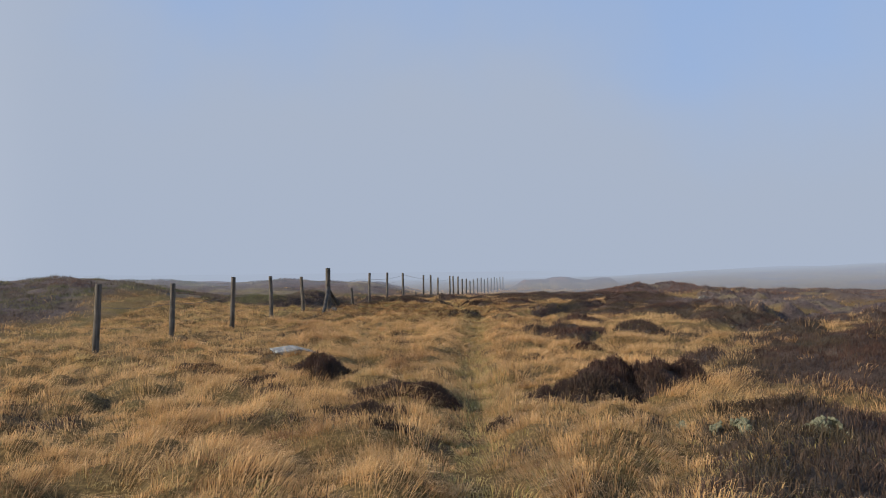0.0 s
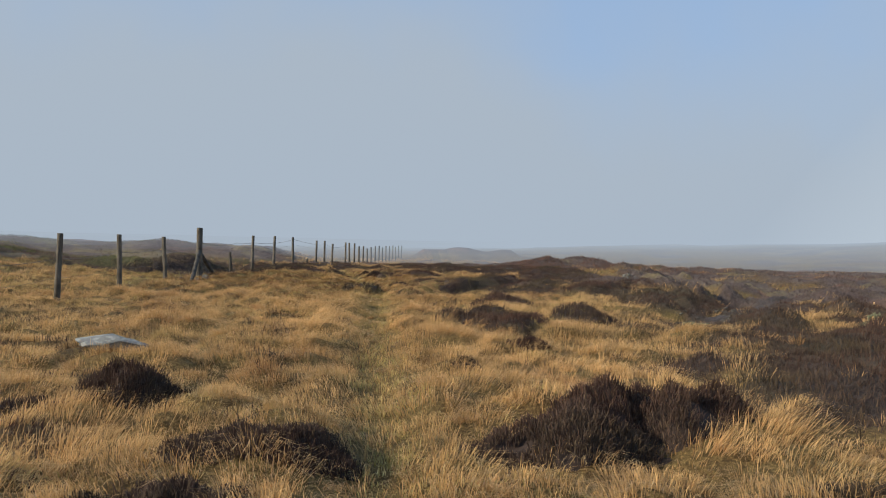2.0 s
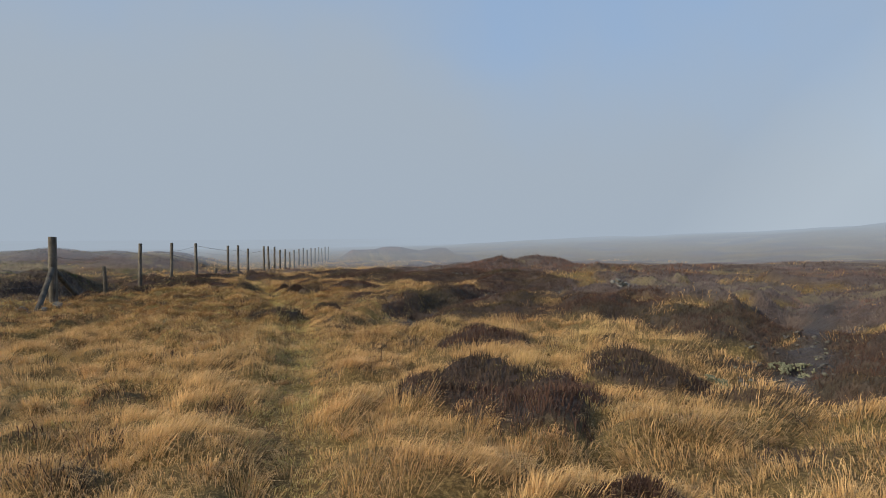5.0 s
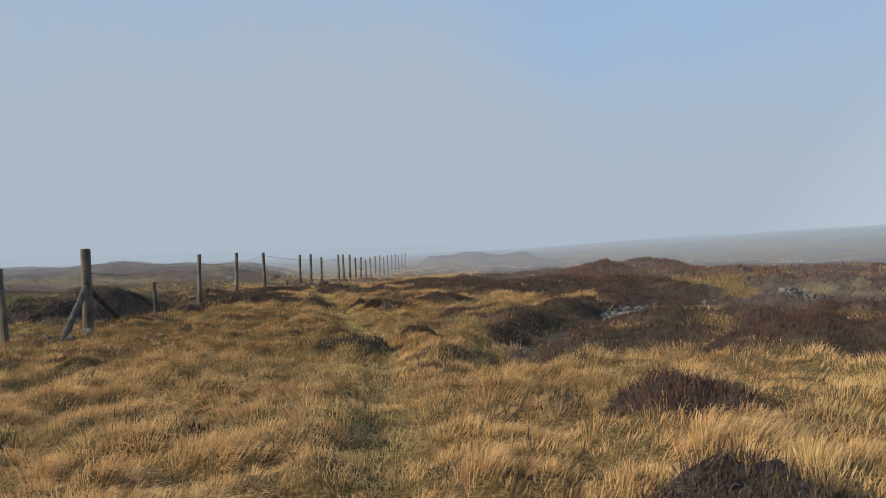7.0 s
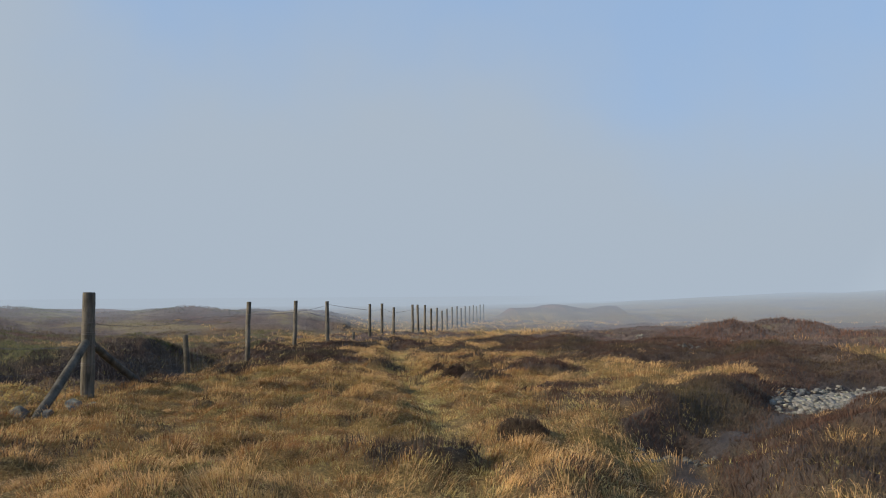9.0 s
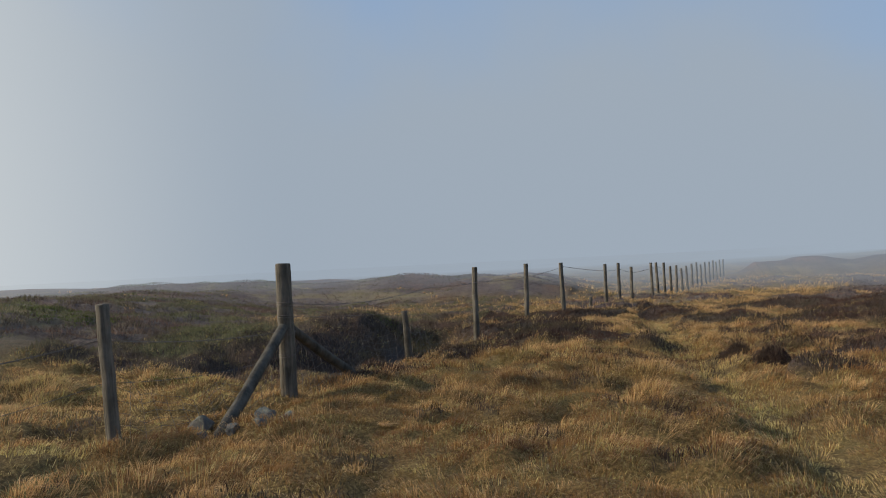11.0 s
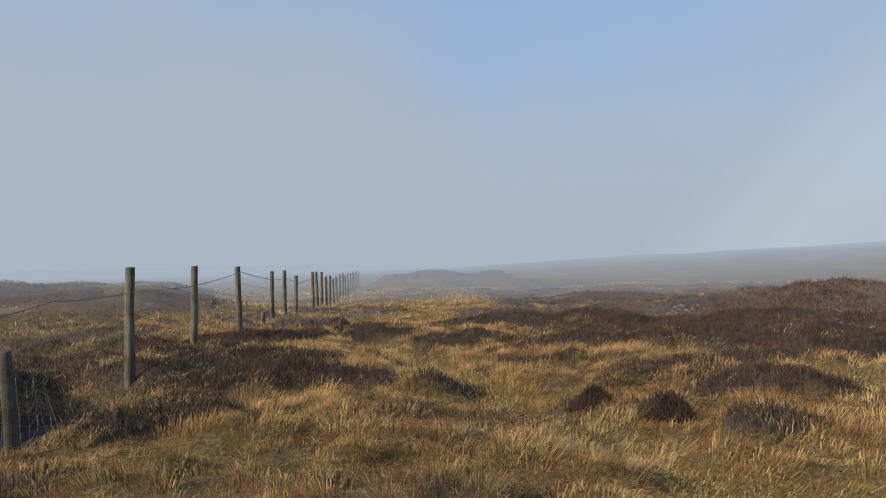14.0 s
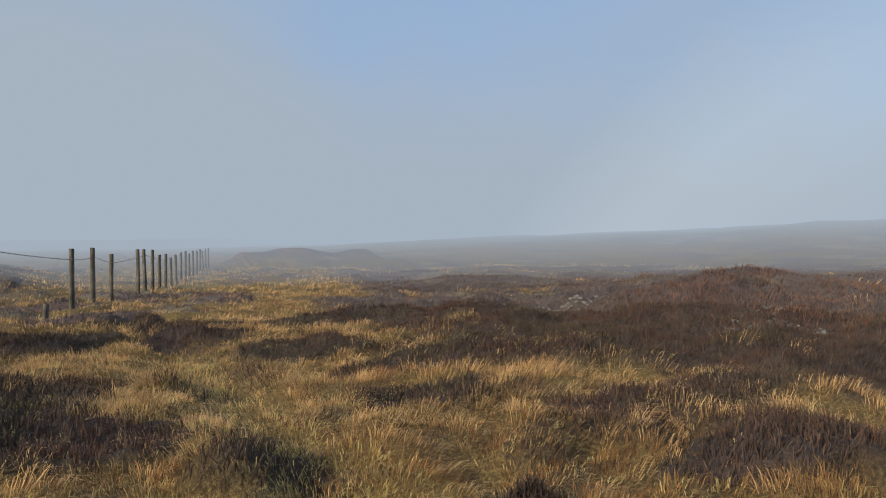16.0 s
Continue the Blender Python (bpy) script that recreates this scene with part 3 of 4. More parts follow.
def scatter(x0, x1, y0, y1, per_m2):
    n = int((x1 - x0) * (y1 - y0) * per_m2)
    return rng.uniform(x0, x1, n), rng.uniform(y0, y1, n)


def tufted(cx, cy, per, radius, tall, width, spread, keep):
    """Tufts of dry grass at the centres given."""
    ok = keep(cx, cy)
    cx, cy = cx[ok], cy[ok]
    crown, du, dv, own = tussock_parts(cx, cy)
    lump = crown * (0.45 + 0.55 * own)
    ok = chance(0.22 + 0.78 * ease(crown, 0.05, 0.45))
    cx, cy, lump, du, dv, own = cx[ok], cy[ok], lump[ok], du[ok], dv[ok], own[ok]
    size = rng.uniform(0.75, 1.2, len(cx)) * (0.32 + 1.25 * lump)
    # each tussock is combed its own way, and its skirt hangs outwards
    flop = 2 * math.pi * (fractal(cx, cy, 0.5, 63, 2) * 1.4 + 0.22 * own)
    fx, fy = 0.15 + 0.48 * np.cos(flop) + 0.85 * du, -0.08 + 0.48 * np.sin(flop) + 0.85 * dv
    idx = np.repeat(np.arange(len(cx)), per)
    n = len(idx)
    a, r = rng.uniform(0, 2 * math.pi, n), np.sqrt(rng.uniform(0, 1, n))
    s = size[idx]
    px, py = cx[idx] + np.cos(a) * r * radius * s, cy[idx] + np.sin(a) * r * radius * s
    h = tall * s * rng.uniform(0.5, 1.2, n)
    out = spread * h * (0.2 + 0.8 * r) * rng.uniform(0.4, 1.2, n)
    lx = np.cos(a) * out + fx[idx] * h * rng.uniform(0.7, 1.5, n) + rng.normal(0, 0.10, n) * h
    ly = np.sin(a) * out + fy[idx] * h * rng.uniform(0.7, 1.5, n) + rng.normal(0, 0.10, n) * h
    return blades(px, py, land_at(px, py) - 0.01, h, width * rng.uniform(0.7, 1.3, n), lx, ly, 0.0, 0.45)


def joined(name, parts, mat, label, category, along=False):
    verts, quads, tris, base = [], [], [], 0
    for v, q, t in parts:
        verts.append(v), quads.append(q + base), tris.append(t + base)
        base += len(v)
    me = mesh_from(name, np.concatenate(verts), np.concatenate(quads), np.concatenate(tris), mat)
    if along:
        att = me.attributes.new("along", "FLOAT", "POINT")
        att.data.foreach_set("value", np.tile(np.array([0, 0, 0.6, 0.6, 1], np.float32), len(me.vertices) // 5))
    return tagged(new(name, me), label, category, kind="stuff")


def chance(p):
    return rng.uniform(0, 1, len(p)) < p


BUSHES = [
    (1.40, 7.55, 0.66, 0.46, 0.22, -8), (2.15, 7.85, 0.74, 0.52, 0.33, 5), (-1.45, 8.8, 0.46, 0.32, 0.21, 0), (-2.2, 8.6, 0.48, 0.24, 0.13, 10),
    (-0.35, 7.5, 0.62, 0.42, 0.14, 12), (-0.75, 6.7, 0.42, 0.36, 0.10, 0),
    (0.50, 6.5, 0.14, 0.11, 0.11, 0), (2.75, 6.3, 0.45, 0.36, 0.17, 0), (1.6, 22.0, 0.32, 0.22, 0.14, 0), (0.9, 27.9, 0.24, 0.17, 0.15, 0),
]
MORE_BUSHES = [
    (1.2, 27.2, 0.28, 0.22, 0.18, 10), (-0.45, 5.9, 0.3, 0.26, 0.09, 30),
    (1.3, 10.0, 0.2, 0.14, 0.08, 0), (-3.3, 9.6, 0.4, 0.22, 0.10, 0), (2.2, 11.2, 0.3, 0.2, 0.09, 0),
]


def cleared(x, y):
    """1 where a rock or the heart of a bush keeps the grass away."""
    c = mound(x, y, -2.36, 11.4, 0.62, 0.48)
    for bx, by, rx, ry, _, turn in BUSHES + MORE_BUSHES:
        i = (np.abs(x - bx) < 1.2) & (np.abs(y - by) < 1.2)
        c[i] = np.maximum(c[i], np.minimum(1, 1.6 * mound(x[i], y[i], bx, by, rx, ry, turn)))
    return c


def grassy(x, y):
    return (1 - 0.62 * cleared(x, y)) * (1 - 0.985 * heather_at(x, y)) * (1 - bare_at(x, y)) * (1 - 0.72 * path_at(x, y))


def russet_share(x, y):
    """Where redder, darker grass grows: by the straining post and in scattered drifts."""
    m = np.maximum.reduce([mound(x, y, -2.6, 24.5, 4.6, 5.5), 0.9 * mound(x, y, 0.4, 27.2, 3.2, 3.0), 1.8 * mound(x, y, 2.5, 26.0, 2.9, 2.2), 0.75 * mound(x, y, -0.4, 22.8, 3.4, 4.0)])
    return np.clip(m * 1.15 * ease(fractal(x, y, 0.9, 66), 0.25, 0.55) + 0.35 * ease(fractal(x, y, 0.5, 67), 0.58, 0.68) + 0.36 * ease(y, 17, 21), 0, 0.9)


def build_grass():
    bands = (
        (0.0, 3.2, (-4.5, 5, 2.2, 33), 90, 24, 0.085, 0.122, 0.0036, 0.95),
        (3.2, 8.0, (-9, 12, 4, 38), 46, 25, 0.12, 0.112, 0.0042, 1.0),
        (8.0, 17.0, (-17, 22, 6, 46), 13, 17, 0.16, 0.118, 0.008, 1.0),
        (17.0, 42.0, (-35, 40, 10, 72), 3.2, 11, 0.25, 0.14, 0.022, 0.9),
    )
    straw, russet = [], []
    for lo, hi, box, per, count, radius, tall, width, spread in bands:
        def keep(x, y, sign):
            g = walk_gap(x, y)
            share = russet_share(x, y)
            return (g >= lo) & (g < hi) & chance(grassy(x, y) * (share if sign else 1 - share))
        straw.append(tufted(*scatter(*box, per), count, radius, tall, width, spread, lambda x, y: keep(x, y, 0)))
        if lo < 17:
            russet.append(tufted(*scatter(*box, per * 1.25), count, radius, tall * 0.72, width * 0.9, spread, lambda x, y: keep(x, y, 1)))
        if lo < 8:
            straw.append(tufted(*scatter(*box, 3.4 if lo < 1 else 2.0), 100 if lo < 1 else 60, 0.06, 0.115, width, 1.3, lambda x, y: keep(x, y, 0)))
    joined("moor_grass", straw, M_STRAW, "dry straw-coloured tussock grass covering the moor", "grass", True)
    joined("russet_grass", russet, M_RUSSET_GRASS, "reddish brown withered grass growing in drifts", "grass", True)
    # short grass of the trodden path and of damp spots
    keep_short = lambda x, y: chance(np.clip(path_at(x, y) * 0.95 + 0.22 * ease(fractal(x, y, 0.6, 71), 0.58, 0.68) + 0.35 * russet_share(x, y) + 0.6 * mound(x, y, -6.2, 25.2, 2.8, 2.2) * ease(fractal(x, y, 0.9, 73), 0.35, 0.55), 0, 1) * (1 - bare_at(x, y)))
    short = [tufted(*scatter(-9, 4, 2.2, 34, 100), 14, 0.08, 0.07, 0.0055, 1.2, keep_short)]
    joined("short_grass", short, M_GREEN, "short green and yellow grass trodden on the path", "grass")


def sprigs(px, py, pz, tall, width, lean):
    n = len(px)
    if width > 0.0076:
        h, w, a = tall * rng.uniform(0.5, 1.25, n), width * rng.uniform(0.6, 1.3, n) / 2, rng.uniform(0, math.pi, n)
        root, side = np.stack([px, py, pz], -1), np.stack([np.cos(a) * w, np.sin(a) * w, np.zeros(n)], -1)
        top = root + np.stack([rng.normal(0, lean, n) * h, rng.normal(0, lean, n) * h, h], -1)
        k = np.arange(n) * 3
        return np.stack([root - side, root + side, top], 1).reshape(-1, 3), np.zeros((0, 4), int), np.stack([k, k + 1, k + 2], -1)
    return blades(px, py, pz, tall * rng.uniform(0.6, 1.2, n), width * rng.uniform(0.7, 1.3, n), rng.normal(0, lean, n) * tall, rng.normal(0, lean, n) * tall)


MOSS_PATCHES = [(-9.1, 31.3, 1.3, 0.9), (-5.3, 31.7, 1.0, 0.9), (-11.5, 30.2, 1.8, 0.9), (-7.6, 33.2, 1.6, 0.8), (-13.2, 32.0, 1.5, 0.9), (-6.5, 26.2, 0.7, 0.5)]


def build_heather():
    sets = []

    def layer(box, per, lo, hi, tall, width, gate):
        x, y = scatter(*box, per)
        g = walk_gap(x, y)
        ok = (g >= lo) & (g < hi)
        x, y = x[ok], y[ok]
        ok = chance(gate(x, y))
        x, y = x[ok], y[ok]
        t = tall * (0.55 + 0.9 * lump_at(x, y))
        sets.append(sprigs(x, y, land_at(x, y) - 0.01, t, width, 0.45))

    bushy = lambda x, y: heather_at(x, y) * (1 - bare_at(x, y)) * np.where(x < -5.0, 0.15, 1.0)
    layer((-4, 6, 2.2, 33), 1900, 0.0, 3.6, 0.095, 0.0070, bushy)
    layer((-9, 13, 4, 38), 2000, 3.6, 8.5, 0.072, 0.0095, bushy)
    joined("heather", sets, M_HEATHER, "low dark brown heather spread over the moor", "heather")
    sets.clear()
    # from 8.5 m off the walk the sprigs take the haze-paled colour
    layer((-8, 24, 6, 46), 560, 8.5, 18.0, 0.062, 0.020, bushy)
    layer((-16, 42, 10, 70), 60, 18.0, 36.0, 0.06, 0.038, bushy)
    joined("hazed_heather", sets, M_HAZED_HEATHER, "grey-brown heather on the rise, paled by painted haze", "heather")
    sets.clear()
    banky = lambda x, y: heather_at(x, y) * (1 - bare_at(x, y)) * (x < -3.8)
    layer((-9, -3.8, 20, 40), 1300, 0.0, 9.0, 0.10, 0.012, banky)
    layer((-24, -4, 12, 48), 420, 9.0, 22.0, 0.09, 0.020, banky)
    layer((-40, -8, 8, 60), 70, 22.0, 38.0, 0.07, 0.030, banky)
    joined("bank_plants", sets, M_RUSSET, "russet and green low plants on the bank", "heather")
    sets.clear()
    reds = lambda x, y: np.clip(1.6 * np.maximum.reduce([mound(x, y, 10.2, 34.5, 4.5, 4.0), mound(x, y, 11.0, 27.5, 3.6, 3.0), 0.6 * mound(x, y, 7.5, 31.5, 2.5, 2.0)]) * ease(fractal(x, y, 0.7, 57), 0.35, 0.55), 0, 1)
    layer((4, 16, 22, 40), 260, 3.0, 20.0, 0.10, 0.02, reds)
    joined("red_shrubs", sets, M_RED, "red-brown low shrubs over the rounded heathery rise", "shrub")
    sets.clear()
    mossy = lambda x, y: np.clip(2.0 * np.maximum.reduce([mound(x, y, *p) for p in MOSS_PATCHES]), 0, 1) * ease(fractal(x, y, 1.4, 58), 0.34, 0.5)
    layer((-16, -3.8, 25, 36), 1500, 0.0, 16.0, 0.05, 0.014, mossy)
    joined("moss", sets, M_MOSS, "bright green moss in patches on the bank", "moss")


build_grass()
build_heather()


def empty(name, m):
    ob = new(name)
    ob.matrix_world = m
    return ob


def part(name, me, parent, label=""):
    """A mesh as a part of a thing; its vertices are in the thing's own space."""
    ob = new(name, me)
    ob.parent = parent
    return tagged(ob, label) if label else ob


def bm_mesh(name, bm, mat, smooth=True):
    me = bpy.data.meshes.new(name)
    bm.to_mesh(me)
    bm.free()
    me.materials.append(mat)
    if smooth:
        me.polygons.foreach_set("use_smooth", np.ones(len(me.polygons), bool))
    return me


def heather_bush(x, y, rx, ry, tall, turn=0.0, label="rounded dark brown heather bush in dry grass", per=3600):
    """A bush: a lumpy woody heart and a coat of upright sprigs."""
    rx, ry = rx * 1.05, ry * 1.05
    z = float(land_at(x, y))
    root = tagged(empty("heather_bush", pose(x, y, z, 0, 0, turn)), label, "heather", group="heather bushes by the path")
    if rx < 0.27:
        tagged(root, "small dark heather tuft growing in dry grass")
    elif rx > 0.6:
        tagged(root, "broad dark brown heather mound in dry grass")
    seed = int(abs(x * 31 + y * 17)) % 97
    c, s = math.cos(radians(turn)), math.sin(radians(turn))

    def drop(lx, ly):
        return land_at(x + lx * c - ly * s, y + lx * s + ly * c) - z

    def ragged(lx, ly):
        a = np.arctan2(ly, lx)
        return 1.0 + 1.1 * np.clip(fractal(np.cos(a) * 1.6 + 5, np.sin(a) * 1.6 + 5, 1.0, seed + 9) - 0.42, 0, 1)

    def dome(lx, ly):
        u = np.sqrt((lx / rx) ** 2 + (ly / ry) ** 2) * ragged(lx, ly) + 0.55 * (fractal(lx, ly, 4.0, seed + 5) - 0.5)
        lump = fractal(lx, ly, 4.2, seed)
        return drop(lx, ly) + tall * (np.clip(1 - np.clip(u, 0, 2) ** 2.0, 0, 1) ** 0.8) * (0.05 + 1.45 * lump) - 0.045 - 0.12 * (u > 0.94)

    g = np.linspace(-1, 1, 26)
    gx, gy = np.meshgrid(g * rx, g * ry)
    i = (np.arange(25)[:, None] * 26 + np.arange(25)[None, :]).ravel()
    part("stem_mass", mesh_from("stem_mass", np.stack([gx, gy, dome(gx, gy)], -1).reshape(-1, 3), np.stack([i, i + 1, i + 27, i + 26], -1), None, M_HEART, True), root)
    n = int(per * (rx * ry) ** 0.75 * 7)
    a, r = rng.uniform(0, 2 * math.pi, n), np.sqrt(rng.uniform(0, 1, n)) * rng.uniform(0.85, 1.05, n)
    lx, ly = np.cos(a) * r * rx * 0.97, np.sin(a) * r * ry * 0.97
    r = r * ragged(lx, ly)
    r = r + 0.45 * (fractal(lx, ly, 4.0, seed + 5) - 0.5)
    ok = (fractal(lx, ly, 3.2, seed + 3) > 0.27) & (r < 1.02)
    lx, ly, r = lx[ok], ly[ok], r[ok]
    h = (0.030 + 0.075 * rng.uniform(0, 1, len(lx)) ** 1.6) * (1.1 - 0.3 * r) * min(1.0, 0.55 + 2.0 * tall)
    out = 0.3 * h * r
    v, q, t = blades(lx, ly, dome(lx, ly) + 0.015, h, rng.uniform(0.003, 0.007, len(lx)), lx / rx * out + rng.normal(0, 0.25, len(lx)) * h, ly / ry * out + rng.normal(0, 0.25, len(lx)) * h, 0.65)
    part("foliage", mesh_from("foliage", v, q, t, M_HEATHER), root)
    return root


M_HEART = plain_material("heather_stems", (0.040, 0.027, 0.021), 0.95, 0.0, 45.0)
for b in BUSHES + MORE_BUSHES:
    heather_bush(*b)


# ---- fence ----
def round_timber(name, length, r0, r1, mat, seed, lean=0.0, chop=0.012, rings=9, sides=14):
    """A slightly crooked round timber that stands on its origin, with a chamfered sawn head."""
    rnd = random.Random(seed)
    bm = bmesh.new()
    zs = [-0.15] + [length * k / rings for k in range(rings)] + [length - chop, length]
    loops, px, py = [], 0.0, 0.0
    for k, z in enumerate(zs):
        f = max(z, 0) / length
        r = r0 + (r1 - r0) * f
        if k == len(zs) - 1:
            r *= 0.93
        elif 0 < k < len(zs) - 2:
            px += rnd.uniform(-1, 1) * 0.004
            py += rnd.uniform(-1, 1) * 0.004
        loop = []
        for j in range(sides):
            a = 2 * math.pi * j / sides
            rr = r * (1 + 0.05 * math.sin(3 * a + seed) + rnd.uniform(-0.035, 0.035))
            tilt = 0.05 * math.cos(a + seed) * r1 if k == len(zs) - 1 else 0
            loop.append(bm.verts.new((px + rr * math.cos(a) + lean * z, py + rr * math.sin(a), z + tilt)))
        loops.append(loop)
    for lo, hi in zip(loops, loops[1:]):
        for j in range(sides):
            bm.faces.new((lo[j], lo[(j + 1) % sides], hi[(j + 1) % sides], hi[j]))
    bm.faces.new(loops[-1])
    bm.faces.new(loops[0][::-1])
    return bm_mesh(name, bm, mat)


POSTS = [  # x, y, height, lean across, lean along
    (-5.80, 11.96, 1.18, 2.0, 0.0), (-5.54, 14.62, 1.22, 1.0, 0.0), (-5.10, 17.3, 1.27, 1.6, 0.0), (-4.84, 20.2, 1.20, -1.4, 0.0), (-4.46, 22.85, 1.09, -3.2, 0.0),
    (-3.22, 31.1, 1.34, 1.5, 0.0), (-2.71, 34.3, 1.36, 1.4, 0.0), (-2.00, 35.8, 1.16, -1.0, 0.0),
    (-1.16, 41.8, 1.29, 0.6, 0.0), (-0.76, 43.0, 1.27, 0.0, 0.0), (-0.36, 44.3, 1.28, 1.0, 0.0), (0.42, 47.0, 1.27, 0.0, 0.0), (0.68, 48.0, 1.24, -1.0, 0.0), (1.00, 49.6, 1.32, 0.5, 0.0),
]
for k in range(13):
    yy = 49.6 + 1.45 * (k + 1) + 0.02 * k * k
    POSTS.append((1.0 + 0.226 * (yy - 49.6), yy, 1.24 + 0.04 * math.sin(k * 3.1), 1.2 * math.sin(k * 1.7), 0.0))
heads = []
for k, (x, y, h, lean, along) in enumerate(POSTS):
    z = float(land(x, y))
    m = pose(x, y, z, along, lean, 0)
    post = new("fence_post", round_timber("fence_post", h, 0.056, 0.050, M_POST, k))
    post.matrix_world = m
    tagged(post, "weathered grey round wooden fence post in rough grass", "fence post", group="fence posts")
    heads.append(m)

S_X, S_Y = -4.02, 25.05
S_Z = float(land(S_X, S_Y))
strainer = tagged(empty("straining_post", pose(S_X, S_Y, S_Z)), "thick weathered wooden straining post with two props", "fence post")
part("post", round_timber("post", 1.44, 0.090, 0.082, M_POST, 77, 0.0, 0.015), strainer, "thick grey wooden post with pale streaks")


def between(a, b, r, mat, name, seed):
    a, b = Vector(a), Vector(b)
    me = round_timber(name, (b - a).length, r, r * 0.95, mat, seed)
    me.transform(Matrix.Translation(a) @ (b - a).to_track_quat("Z", "Y").to_matrix().to_4x4())
    return me


for k, (x, y) in enumerate(((-3.95, 23.62), (-3.86, 26.5))):
    foot = (x - S_X, y - S_Y, float(land(x, y)) - S_Z + 0.02)
    part("prop", between(foot, (0.0, (0.07 if k else -0.07), 0.74), 0.058, M_BRACE, "prop", 80 + k), strainer, "dark slanting round timber prop")


def wire_ring(z, r, turns, seed):
    """A few turns of tie wire round the post."""
    rnd = random.Random(seed)
    bm = bmesh.new()
    last, n = None, 20 * turns
    for k in range(n + 1):
        a = 2 * math.pi * k / 20
        c = Vector((r * math.cos(a), r * math.sin(a), z + 0.02 * k / 20 + 0.006 * math.sin(a * 1.7 + seed)))
        d = Vector((math.cos(a), math.sin(a), 0))
        ring = [bm.verts.new(c + d * 0.003 * math.cos(q) + Vector((0, 0, 0.003 * math.sin(q)))) for q in (0, 1.57, 3.14, 4.71)]
        if last:
            for j in range(4):
                bm.faces.new((last[j], last[(j + 1) % 4], ring[(j + 1) % 4], ring[j]))
        last = ring
    return bm_mesh("tie_wire", bm, M_WIRE)


for k, (z, turns) in enumerate(((0.97, 3), (0.84, 2), (0.66, 3), (0.42, 2))):
    part("tie_wire", wire_ring(z, 0.093, turns, k), strainer, "rusty wire wound round the post")

stake = new("short_stake", round_timber("short_stake", 0.72, 0.05, 0.042, M_BRACE, 91))
stake.matrix_world = pose(-3.52, 27.85, float(land(-3.52, 27.85)), 0, -3, 0)
tagged(stake, "short broken dark wooden stake beside the wet hollow", "stake")


def wire(name, points, r=0.0035, barbs=False, sag=0.03, label="rusty barbed wire strung along the fence posts"):
    """One strand through the points, sagging between them; barbs are short crossed pins."""
    bm = bmesh.new()
    line = []
    for a, b in zip(points, points[1:]):
        a, b = Vector(a), Vector(b)
        n = 8
        for k in range(n):
            f = k / n
            p = a.lerp(b, f)
            p.z -= sag * 4 * f * (1 - f)
            line.append(p)
    line.append(Vector(points[-1]))

    def rod(a, b, rad):
        q = (b - a).to_track_quat("Z", "Y").to_matrix()
        rings = [[bm.verts.new(p + q @ Vector((rad * math.cos(2 * math.pi * j / 4), rad * math.sin(2 * math.pi * j / 4), 0))) for j in range(4)] for p in (a, b)]
        for j in range(4):
            bm.faces.new((rings[0][j], rings[0][(j + 1) % 4], rings[1][(j + 1) % 4], rings[1][j]))

    for a, b in zip(line, line[1:]):
        rod(a, b, r)
        if barbs:
            for k in range(max(1, int((b - a).length / 0.11))):
                p = a.lerp(b, (k + 0.5) / max(1, int((b - a).length / 0.11)))
                for s in (1, -1):
                    d = Vector((random.uniform(-0.5, 0.5), random.uniform(-0.3, 0.3), s)).normalized() * 0.014
                    rod(p - d, p + d, r * 0.5)
    ob = new(name, bm_mesh(name, bm, M_WIRE))
    return tagged(ob, label, "wire")


def on_post(m, z, off=0.052):
    return tuple(m @ Vector((off, 0, z)))


def on_strainer(z, a=0):
    return (S_X + 0.088 * math.cos(a), S_Y + 0.088 * math.sin(a), S_Z + z)


wire("barbed_wire", [on_post(m, 0.80, -0.052) for m in heads[:5]] + [on_strainer(0.70, math.pi)], 0.0045, True, 0.05)
wire("fence_wire", [on_post(m, 0.45, -0.052) for m in heads[:5]] + [on_strainer(0.42, math.pi)], 0.0022, False, 0.06, "thin slack fence wire strung along the posts")
first = [on_strainer(1.0), (-3.75, 26.9, S_Z + 0.90), (-3.5, 28.9, S_Z + 0.98)]
wire("barbed_wire", first + [on_post(m, 1.06) for m in heads[5:20]], 0.0042, True, 0.018)
wire("fence_wire", [on_strainer(0.86), (-3.6, 28.2, S_Z + 0.66)] + [on_post(m, 0.84) for m in heads[5:14]], 0.0022, False, 0.02, "thin slack fence wire strung along the posts")


